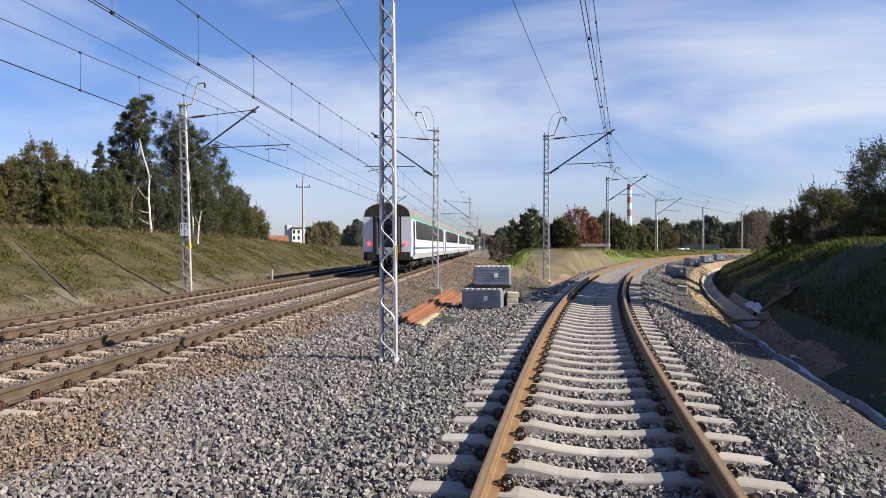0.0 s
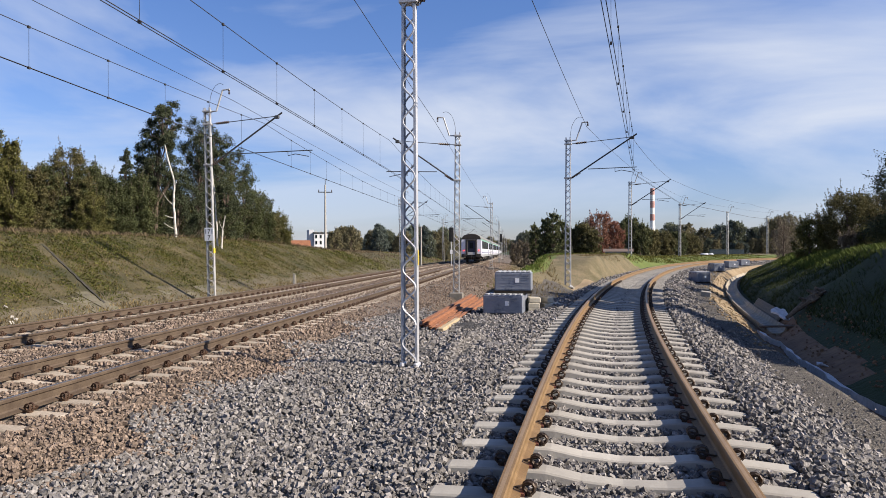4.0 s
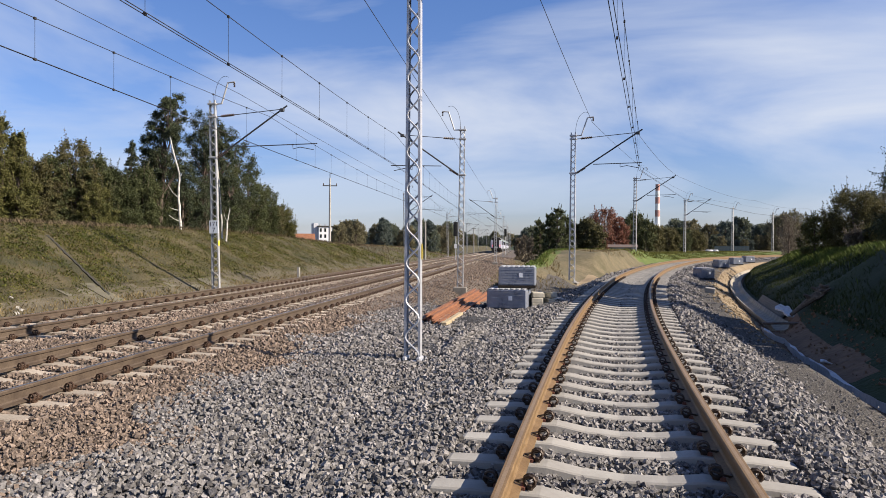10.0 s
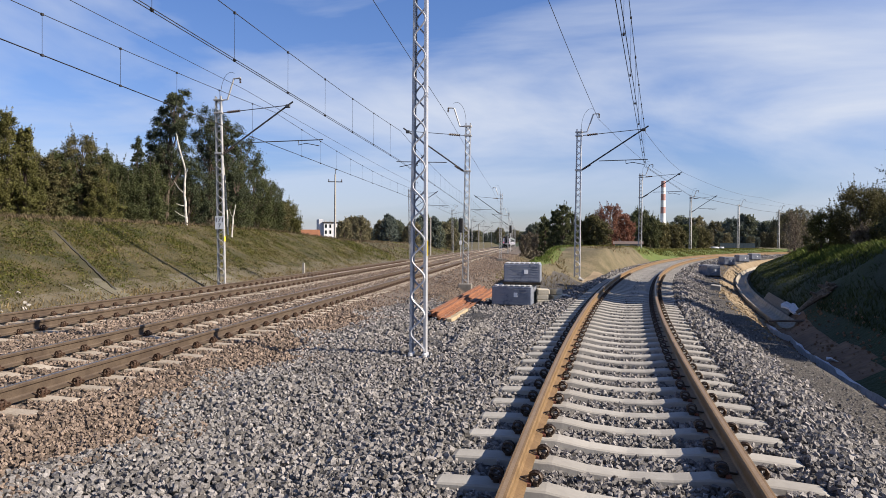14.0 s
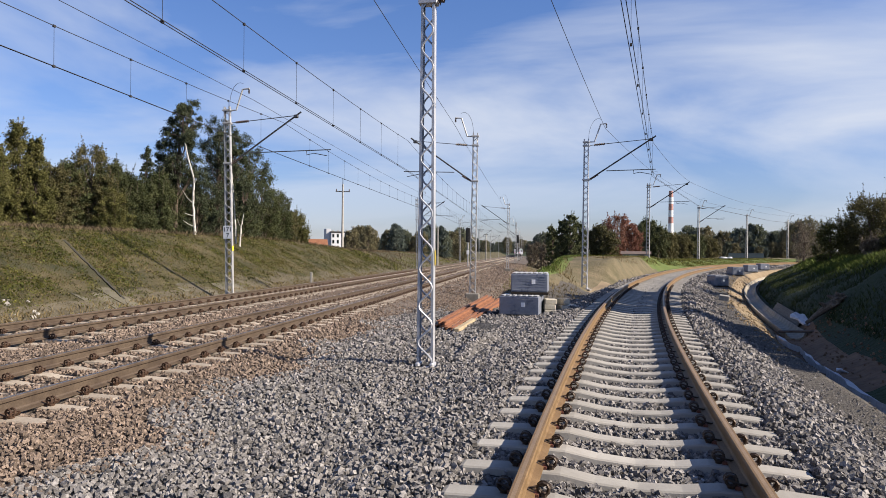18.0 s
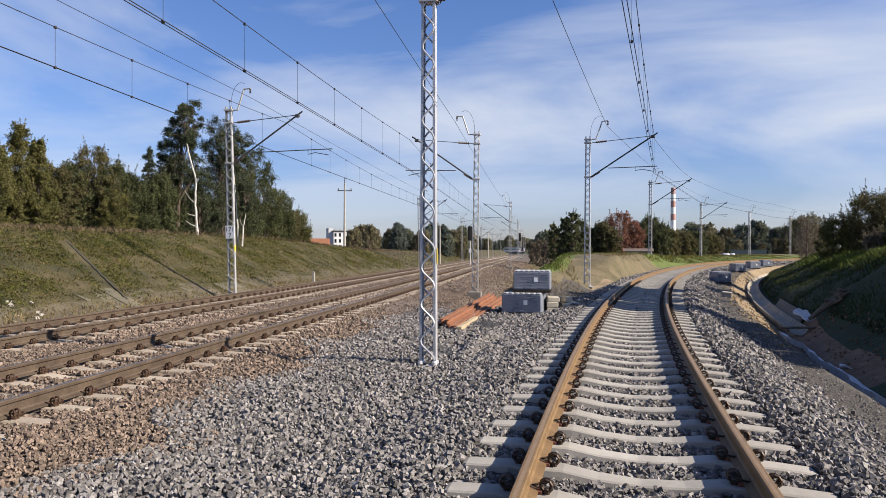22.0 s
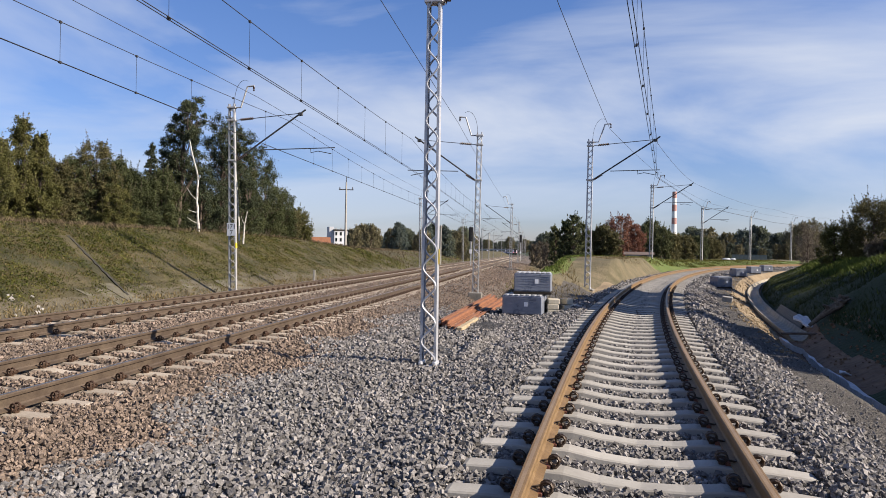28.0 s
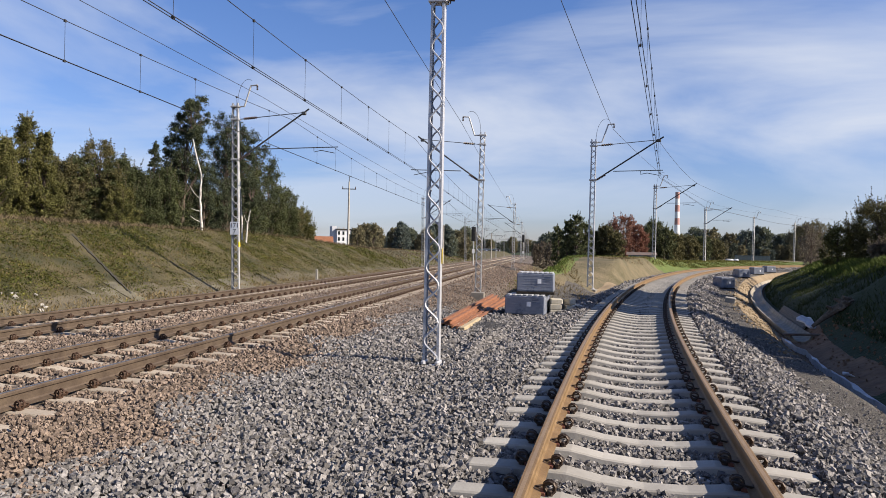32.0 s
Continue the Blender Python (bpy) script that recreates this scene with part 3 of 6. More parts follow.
def make_curved_track():
    st = list(np.arange(-14, 60, 0.6)) + list(np.arange(60, 200, 2.0))
    rails = [swept_rail(st, lambda s, u, w, c=c: curve_point(s, c + u, w)) for c in (-.7535, .7535)]
    ss = [4.632 + 0.6 * k for k in range(-12, 330)]
    near = [curve_pose(s) for s in ss if s < 68]
    far = [curve_pose(s) for s in ss if s >= 68]
    sm, cm = sleeper_mesh("sleeper", M_CONCRETE), clip_mesh("rail_clip", M_CLIP)
    clips = []
    for s in ss:
        if 1.5 < s < 34:
            for c in (-.7535, .7535):
                for way in (1, -1):
                    clips.append(curve_pose(s) @ pose(c + way * 0.078, 0, 0, 0, 0, 0 if way > 0 else 180))
    make_track("curved new track of brown rails on pale concrete sleepers", rails, near, far, (M_RAIL, M_SHINE, M_RAIL), sm, cm, clips[:300])


def make_main_track(cx, label, phase):
    st = list(np.arange(-16, 30, 6.0)) + list(np.arange(30, 200, 8.0)) + list(np.arange(200, 781, 20.0))
    pt = lambda s, u, w: Vector((cx + float(main_dx(s)) + u, s, float(main_z(s)) + w))
    rails = [swept_rail(st, lambda s, u, w, c=c: pt(s, c + u, w)) for c in (-.7535, .7535)]
    ys = [phase + 0.6 * k for k in range(-24, 430)]
    at = lambda y: pose(cx + float(main_dx(y)), y, float(main_z(y)))
    near = [at(y) for y in ys if 1 < y < 66]
    far = [at(y) for y in ys if not 1 < y < 66]
    clips = [at(y) @ pose(c + 0.078, 0, 0) for y in ys if 5 < y < 62 for c in (-.7535, .7535)]
    make_track(label, rails, near, far, (M_OLDRAIL, M_POLISH, M_OLDRAIL), sleeper_mesh("sleeper", M_OLDCONC, 1.29), clip_mesh("rail_clip", M_OLDCLIP), clips[:300])


# ---- ballast stones ----
def stones(name, label, xs, ys, zs, sizes, mat, seed):
    rng = np.random.default_rng(seed)
    n = len(xs)
    cube = np.array([(x, y, z) for z in (-1, 1) for y in (-1, 1) for x in (-1, 1)], dtype=float)
    tris = np.array([(0, 2, 3), (0, 3, 1), (4, 5, 7), (4, 7, 6), (0, 1, 5), (0, 5, 4), (2, 6, 7), (2, 7, 3), (0, 4, 6), (0, 6, 2), (1, 3, 7), (1, 7, 5)])
    v = np.repeat(cube[None], n, 0) * rng.uniform(0.56, 1.0, (n, 8, 3))
    v *= rng.uniform(0.42, 1.25, (n, 1, 3)) * np.asarray(sizes)[:, None, None] * 0.5
    q = rng.normal(size=(n, 4))
    q /= np.linalg.norm(q, axis=1)[:, None]
    w, x, y, z = q.T
    R = np.array([[1 - 2 * (y * y + z * z), 2 * (x * y - z * w), 2 * (x * z + y * w)], [2 * (x * y + z * w), 1 - 2 * (x * x + z * z), 2 * (y * z - x * w)],
                  [2 * (x * z - y * w), 2 * (y * z + x * w), 1 - 2 * (x * x + y * y)]]).transpose(2, 0, 1)
    v = np.einsum("nij,nkj->nki", R, v) + np.stack([xs, ys, zs], 1)[:, None]
    corner = (tris[None] + 8 * np.arange(n)[:, None, None]).reshape(-1, 3)
    return thing(name, label, "gravel", kind="stuff", data=quick_mesh(name, v.reshape(-1, 3), corner, 3, mat))


def scatter(y0, y1, x0, x1, density, seed):
    """Random places in a strip whose sides x0(y), x1(y) are functions; returns x, y and ground height."""
    rng = np.random.default_rng(seed)
    ys = rng.uniform(y0, y1, int((y1 - y0) * density * 30))
    a, b = x0(ys), x1(ys)
    xs = rng.uniform(-1, 1, len(ys)) * 15 + (a + b) / 2
    keep = (xs > a) & (xs < b)
    xs, ys = xs[keep], ys[keep]
    return xs, ys, ground_z(xs, ys), rng


def make_ballast():
    view_l = lambda y: -0.82 * y - 0.6         # the sides of what is ever in view
    view_r = lambda y: 0.56 * y + 0.8
    edge = lambda y: MAIN_X + 2.1 + main_dx(y) + 0.35 * np.sin(y * 1.3) + 0.2 * np.sin(y * 3.1 + 1)
    right = lambda y: curve_x(y) + 3.15 + 0.08 * np.sin(y * 2.1)
    grey_l = lambda y: np.where(y < 22 + np.sin(5 * y), edge(y), curve_x(y) - 2.5)
    brown_r = lambda y: np.where(y < 20, edge(y) + 0.5, MAIN_X + 5.3 + main_dx(y))
    grey, brown = [], []
    for y0, y1, dens, size, seed in ((2.9, 7, 1650, .045, 1), (7, 12, 850, .052, 2), (12, 20, 350, .068, 3), (20, 34, 150, .074, 4), (34, 66, 45, .12, 5), (66, 130, 14, .20, 6)):
        for which, lo, hi in ((grey, grey_l, right), (brown, lambda y: -11.9 + main_dx(y), brown_r)):
            d = dens if which is grey else dens * 0.75
            xs, ys, zs, rng = scatter(y0, y1, lambda y: np.maximum(lo(y), view_l(y)), lambda y: np.minimum(hi(y), view_r(y)), d, seed + (10 if which is brown else 0))
            sz = size * rng.uniform(0.55, 1.3, len(xs))
            if which is grey:
                t = curve_x(ys)
                a = np.interp(ys, RY, theta)
                u = (xs - t) * np.cos(a)
                s = np.interp(ys, RY, S) + (xs - t) * np.sin(a)
                on = (np.abs(u) < 1.32) & (np.abs((s - 4.632 + 0.3) % 0.6 - 0.3) < 0.13)
                rail = (np.abs(np.abs(u) - .7535) < 0.10)
                keep = ~on & ~rail & (np.hypot(xs + 1.76, ys - 11.0) > 0.27) & ((u < 2.48 + 0.08 * np.sin(3.1 * s)) | (rng.uniform(0, 1, len(xs)) < 0.12))
                sz = np.where(u > 2.6, sz * 0.5, sz)
                zs = zs + np.where(np.abs(u) < 1.3, np.where(ys < 9, -0.010, -0.024), 0.010) + rng.uniform(-0.030, 0.048, len(xs)) * np.where(np.abs(u) < 1.3, 0.8, 1.0)
                sz = np.where(np.abs(u) < 1.3, np.minimum(sz, 0.052), sz)
            else:
                sz = sz * np.where(ys > 20, 0.62, 0.85)
                c = np.where(np.abs(xs - main_dx(ys) - MAIN_X) < 1.95, MAIN_X, SIDE_X)
                u = xs - main_dx(ys) - c
                on = (np.abs(u) < 1.31) & (np.abs((ys - 6.50 + 0.3) % 0.6 - 0.3) < 0.13)
                keep = ~on & ~(np.abs(np.abs(u) - .7535) < 0.10)
                zs = zs + rng.uniform(-0.026, 0.042, len(xs)) + np.where(np.abs(u) < 1.3, 0.0, 0.01)
            which.append((xs[keep], ys[keep], zs[keep], sz[keep]))
    # a low ridge of loose stone left of the new track
    rng = np.random.default_rng(66)
    n = 2600
    t = rng.uniform(0, 1, n)
    off = rng.normal(0, 0.16, n)
    xs, ys = -1.28 + 0.42 * t + off + 0.05 * np.sin(9 * t), 11.3 + 3.6 * t
    zs = ground_z(xs, ys) + rng.uniform(0, 1, n) ** 0.5 * 0.20 * np.exp(-(off / 0.15) ** 2) * np.sin(np.pi * np.clip(t, 0.06, 0.97)) ** 0.4
    grey.append((xs, ys, zs, 0.07 * rng.uniform(0.6, 1.3, n)))
    for which, name, label, mat in ((grey, "grey_ballast_stones", "sharp grey crushed ballast stones", M_STONE), (brown, "brown_ballast_stones", "rust-stained brown ballast stones", M_BSTONE)):
        xs, ys, zs, sz = (np.concatenate([w[i] for w in which]) for i in range(4))
        stones(name, label, xs, ys, zs, sz, mat, 77)


def make_clods():
    """Loose lumps of soil on the cut slopes."""
    rng = np.random.default_rng(90)
    n = 1800
    s, u = 16 + 46 * rng.uniform(0, 1, n) ** 1.3, rng.uniform(2.9, 4.15, n)
    x, y = np.interp(s, S, RX) + u * np.cos(np.interp(s, S, theta)), np.interp(s, S, RY) - u * np.sin(np.interp(s, S, theta))
    stones("sand_clods", "lumps of yellow sand on the side of the drain", x, y, ground_z(x, y), 0.055 * rng.uniform(0.3, 1.5, n) ** 1.5, M_SAND, 91)
    n = 500
    s, u = rng.uniform(11, 24, n), rng.uniform(4.3, 5.6, n)
    x, y = np.interp(s, S, RX) + u * np.cos(np.interp(s, S, theta)), np.interp(s, S, RY) - u * np.sin(np.interp(s, S, theta))
    stones("soil_clods", "lumps of brown soil on the cut bank", x, y, ground_z(x, y), 0.04 * rng.uniform(0.3, 1.5, n) ** 1.5, M_SOIL, 93)


# ---- masts and overhead line ----
def mast(label, x, y, z, way, h=7.25, wb=0.27, wt=0.20, mat=M_ZINC, arm=True, reach=3.2, reg=3.2, lift=0.0, lattice=True, horn=True, turn=0.0, block=0.25, lean=0.0, dep=0.14, lip=0.045):
    """A lattice mast; its arm reaches along local +x, turned by way = 1 or -1 and by turn degrees."""
    top = thing("catenary_mast", label, "mast", "overhead line masts")
    top.matrix_basis = pose(x, y, z, 0, lean, turn if way > 0 else 180 + turn)
    wid = lambda zz: (wb + (wt - wb) * zz / h) / 2
    for sgn in (1, -1):
        b = Build()
        form = [(0, -dep / 2), (lip, -dep / 2), (lip, -dep / 2 + 0.01), (0.01, -dep / 2 + 0.01), (0.01, dep / 2 - 0.01), (lip, dep / 2 - 0.01), (lip, dep / 2), (0, dep / 2)]
        b.loft([[(sgn * (wid(zz) - q), d, zz) for q, d in form] for zz in (0.02, h)])
        part("channel", b, mat, top)
    n = int(h / 0.29)
    for d, phase in ((-dep / 2 - 0.002, 0), (dep / 2 + 0.002, 1)):
        b, pts = Build(), []
        fine = 6 if lattice else 2
        for i in range(n * fine + 1):
            zz = 0.12 + (h - 0.25) * i / (n * fine)
            pts.append(((wid(zz) - 0.022) * math.cos(math.pi * (i / fine + phase)), d, zz))
        b.tube(pts, 0.0155, 5)
        part("lattice_bar", b, mat, top)
    b = Build()
    b.box(-wb / 2 - 0.08, wb / 2 + 0.08, -dep / 2 - 0.09, dep / 2 + 0.09, 0.0, 0.025, 0, 0.006)
    for sx in (-1, 1):
        b.box(sx * (wb / 2 - 0.02) - 0.035, sx * (wb / 2 - 0.02) + 0.035, -dep / 2 - 0.06, dep / 2 + 0.06, 0.025, 0.10, 0, 0.02)
    part("base_plate", b, mat, top)
    for sx in (-1, 1):
        for sy in (-1, 1):
            part("anchor_bolt", Build().tube([(sx * (wb / 2 + 0.05), sy * (dep / 2 + 0.06), 0.02), (sx * (wb / 2 + 0.05), sy * (dep / 2 + 0.06), 0.07)], 0.014, 6), mat, top)
    if block:
        part("foundation", Build().box(-wb / 2 - 0.16, wb / 2 + 0.16, -dep / 2 - 0.2, dep / 2 + 0.2, -0.8, block - 0.25, 0, 0.03), M_FOUND, top)
    if horn:
        b = Build()
        b.tube([(0, 0, h - 0.15), (0.38, 0, h - 0.15), (0.66, 0, h + 0.68), (0.95, 0, h + 0.70)], 0.035, 8)
        part("horn_bracket", b, mat, top)
        b = Build()
        b.tube([(0.1 + 0.45 * (1 - math.cos(a)), 0, h + 0.95 * math.sin(a)) for a in np.linspace(0, 1.9, 9)], 0.008, 5)
        part("earth_wire", b, M_CABLE, top)
        b = Build()
        for k in range(3):
            b.tube([(0.93, 0, h + 0.66 - 0.06 * k), (0.93, 0, h + 0.62 - 0.06 * k)], [0.045, 0.03], 8)
        part("horn_insulator", b, M_INSUL, top)
    if arm:
        zt, zf, zr = 6.88 + lift, 5.25 + lift, 5.65 + lift
        b = Build()
        b.tube([(wb / 2, 0, zf), (reach, 0, zt + 0.34)], 0.034, 8)
        part("strut", b, M_ARM, top, "dark slanting bracket tube")
        part("tie_rod", Build().tube([(wt / 2, 0, zt), (reach - 0.25, 0, zt + 0.2)], 0.016, 6), M_ARM, top)
        part("register_tube", Build().tube([(0.95, 0, zr), (reg, 0, zr + 0.02)], 0.020, 7), M_ARM, top)
        part("steady_arm", Build().tube([(reg - 1.0, 0, zr), (reg - 1.0, 0, zr - 0.16), (reg - 0.7, 0, zr - 0.10), (reg - 0.15, 0, zr - 0.22)], 0.016, 6), M_ARM, top)
        for p0, p1 in (((wb / 2 + 0.02, 0, zf), (wb / 2 + 0.42, 0, zf + 0.24)), ((wt / 2 + 0.25, 0, zt + 0.02), (wt / 2 + 0.75, 0, zt + 0.055))):
            a, c = Vector(p0), Vector(p1)
            pts, rad = [], []
            for i in range(13):
                pts.append(a.lerp(c, i / 12))
                rad.append(0.03 if i % 2 else 0.062)
            part("insulator", Build().tube(pts, rad, 8), M_INSUL, top)
        part("messenger_clamp", Build().box(reach - 0.30, reach - 0.12, -0.05, 0.05, zt + 0.10, zt + 0.24, 0, 0.02), M_ARM, top)
        for zz in (zt, zf, h - 0.15):
            part("bracket_band", Build().box(-wt / 2 - 0.05, wt / 2 + 0.05, -dep / 2 - 0.03, dep / 2 + 0.03, zz - 0.035, zz + 0.035, 0, 0.01), mat, top)
    return top


R_MASTS = [(-3.3, -13.2, -0.35, 0.5), (-1.71, 11.04, -0.35, 0.5), (2.32, 34.6, -0.32, 0.0), (9.05, 59.6, -0.12, 0.0), (20.0, 91.5, 0.0, 0.0), (30.8, 109.5, -0.1, 0.0), (42.0, 126.0, -0.1, 0.0)]
M_MASTS = [(-2.75, -14.0), (-2.87, 32.4), (-3.1, 78.5), (-3.6, 126.0), (-4.1, 175.0), (-4.6, 225.0), (-5.1, 280.0)]
L_MASTS = [(-12.5, -21.0), (-12.3, 27.4), (-12.7, 76.0), (-13.2, 124.0), (-13.6, 172.0), (-14.0, 222.0), (-14.5, 280.0)]


def make_masts():
    for i, (x, y, z, lift) in enumerate(R_MASTS[1:]):
        a = np.degrees(np.interp(y, RY, theta))
        if i == 0:
            m = mast("new galvanised lattice mast on a bolted base plate in ballast", x, y, z, 1, 7.75, 0.265, 0.20, M_ZINC, turn=-4, lift=0.5, block=0.2, dep=0.14, lip=0.04)
            b = Build().box(0.134, 0.139, -0.022, 0.022, 1.62, 1.86)
            part("yellow_tag", b, glossy("yellow_tape", (0.52, 0.40, 0.05), 0.5), m, "yellow tape marking")
        else:
            mast("galvanised lattice mast beside the curved track", x, y, z, 1, 7.2, 0.30, 0.24, M_ZINCOLD if i > 1 else M_ZINC, turn=-a, lattice=i < 3, block=0.45 if i > 1 else 0.27, lean=0.3, arm=i < 4)
    for i, (x, y) in enumerate(M_MASTS[1:]):
        z = float(main_z(y)) - 0.45
        mast("weathered lattice mast on a concrete block beside the main line", x, y, z, -1, 7.45, 0.30, 0.24, M_ZINCOLD, reach=3.0, reg=3.3, lattice=i < 2, block=0.36 if i == 0 else 0.5, lean=-0.6)
    for i, (x, y) in enumerate(L_MASTS[1:]):
        z = float(main_z(y)) - 0.45
        m = mast("grey lattice mast at the foot of the grassy bank", x, y, z, 1, 7.8, 0.32, 0.26, M_ZINCOLD, reach=3.1, reg=4.3, lattice=i < 2, block=0.3, lift=0.25, lean=-1.3)
        if i == 0:
            p = part("distance_sign", Build().box(-0.19, 0.19, -0.12, -0.10, 2.44, 2.96, 0, 0.004), glossy("pale_enamel", (0.62, 0.64, 0.66), 0.4), m, "pale sign with dark digits")
            dark = glossy("dark_enamel", (0.02, 0.02, 0.025), 0.5)
            for text, zz in (("171", 2.73), ("7", 2.49)):
                cu = bpy.data.curves.new("digits", "FONT")
                cu.body, cu.size, cu.align_x, cu.extrude = text, 0.26, "CENTER", 0.002
                ob = bpy.data.objects.new("digits", cu)
                me = bpy.data.meshes.new_from_object(ob)
                me.name = "digits"
                bpy.data.objects.remove(ob)
                me.materials.clear()
                me.materials.append(dark)
                part("digits", me, None, p, at=pose(0, -0.123, zz, 90, 0, 0))
            part("yellow_tag", Build().box(0.13, 0.164, -0.07, 0.07, 1.95, 2.15), glossy("yellow_band", (0.75, 0.55, 0.03), 0.5), m, "yellow band")


def sag(a, b, drop, n=14):
    a, b = Vector(a), Vector(b)
    return [a.lerp(b, i / n) - Vector((0, 0, drop * 4 * (i / n) * (1 - i / n))) for i in range(n + 1)]


def overhead(label, nodes, feeder, low, high, drop=0.42, twin=0.04, first=14.1, reach=110, step=3.2):
    """nodes: points on the track's axis at the masts, at rail height; low, high: heights of contact and messenger wires."""
    top = thing("overhead_line", label, "overhead line", "overhead lines")
    wire = 0.0085
    for p, q in zip(nodes, nodes[1:]):
        p, q = Vector(p), Vector(q)
        if (p.y + q.y) / 2 < 130:
            for o in (-twin, twin):
                part("contact_wire", Build().tube([p + Vector((o, 0, low)), q + Vector((o, 0, low))], wire, 5), M_CABLE, top)
        else:
            part("contact_wire", Build().tube([p + Vector((0, 0, low)), q + Vector((0, 0, low))], 0.012, 4), M_CABLE, top)
        up = sag(p + Vector((0, 0, high)), q + Vector((0, 0, high)), drop)
        part("messenger_wire", Build().tube(up, 0.009, 5), M_CABLE, top)
        for k in range(-8, 40):
            t = (first + step * k - p.y) / (q.y - p.y)
            if not 0.03 < t < 0.97:
                continue
            a = (p + Vector((0, 0, high))).lerp(q + Vector((0, 0, high)), t) - Vector((0, 0, drop * 4 * t * (1 - t)))
            c = p.lerp(q, t) + Vector((0, 0, low))
            if -6 < a.y < reach:
                bar = Build().tube([a, c], 0.0045, 4)
                for z in (a, c):
                    bar.box(z.x - 0.02, z.x + 0.02, z.y - 0.03, z.y + 0.03, z.z - 0.03, z.z + 0.02)
                part("dropper", bar, M_CABLE, top)
    for p, q in zip(feeder, feeder[1:]):
        part("feeder_wire", Build().tube(sag(p, q, 0.12), 0.009, 5), M_CABLE, top)
    return top


def make_wires():
    ys = [y for _, y in M_MASTS]
    zig = [-0.2, 0.2] * 5
    overhead("twin contact wires hung from a messenger over the near main track", [(MAIN_X + float(main_dx(y)) + zig[i], y, float(main_z(y))) for i, y in enumerate(ys)],
             [(x - 0.93, y, float(main_z(y)) - 0.45 + 7.45 + 0.45) for x, y in M_MASTS], 5.28, 6.68, 0.44)
    ys = [y for _, y in L_MASTS]
    overhead("contact wire hung from a messenger over the far main track", [(SIDE_X + float(main_dx(y)) - zig[i], y, float(main_z(y))) for i, y in enumerate(ys)],
             [(x + 0.93, y, float(main_z(y)) - 0.45 + 7.6 + 0.45) for x, y in L_MASTS], 5.35, 6.68, 0.6, 0.012, 13.6, step=2.87)
    nodes, feed = [], []
    for i, (x, y, z, lift) in enumerate(R_MASTS):
        s = float(np.interp(y, RY, S)) + 0.4
        p = curve_point(s, -0.15, 0)
        nodes.append((p.x, p.y, z + 0.33 + lift))
        a = float(np.interp(y, RY, theta))
        feed.append((x + 0.93 * math.cos(a), y - 0.93 * math.sin(a), z + 7.2 + lift + 0.45))
    overhead("twin contact wires hung from a messenger over the curved track", nodes, feed, 5.10, 6.72, 0.35, reach=34)


# ---- train ----
def coach_profile():
    pts = [(-1.36, 0.98), (-1.41, 1.25), (-1.415, 2.0), (-1.395, 3.09), (-1.35, 3.26)]
    for a in np.linspace(0.25, math.pi - 0.25, 11):
        pts.append((-1.28 * math.cos(a) * 1.02, 3.42 + 0.63 * math.sin(a)))
    return pts + [(1.35, 3.26), (1.395, 3.09), (1.415, 2.0), (1.41, 1.25), (1.36, 0.98)]


T_WHITE = material("coach_white_paint", (0.58, 0.58, 0.66), (0.66, 0.66, 0.73), 0.8, 0.32, 0.03, 30, c3=(0.52, 0.52, 0.53), spec=0.5)
T_GREEN = glossy("coach_green_paint", (0.05, 0.22, 0.12), 0.35)
T_BLUE = glossy("coach_blue_paint", (0.03, 0.05, 0.20), 0.35)
T_ROOF = material("coach_grey_roof", (0.13, 0.135, 0.13), (0.20, 0.20, 0.19), 1.0, 0.7, 0.1, 20)
T_GLASS = material("tinted_window_glass", (0.010, 0.014, 0.014), (0.018, 0.022, 0.022), 0.6, 0.25, 0, 30, spec=0.12)
T_GREY = material("coach_grey_paint", (0.24, 0.25, 0.26), (0.32, 0.33, 0.34), 0.8, 0.45, 0.03, 30, spec=0.4)
T_DARK = material("grime_and_shade_dark", (0.018, 0.016, 0.015), (0.04, 0.035, 0.03), 3, 0.8, 0.3, 30)
T_NAVY = glossy("dark_blue_end_door", (0.008, 0.010, 0.030), 0.45)
T_TAIL = glossy("red_tail_lamp", (1.0, 0.03, 0.02), 0.3, emit=3.0)
T_RUBBER = glossy("black_rubber", (0.012, 0.012, 0.012), 0.7)
COACH = 26.4


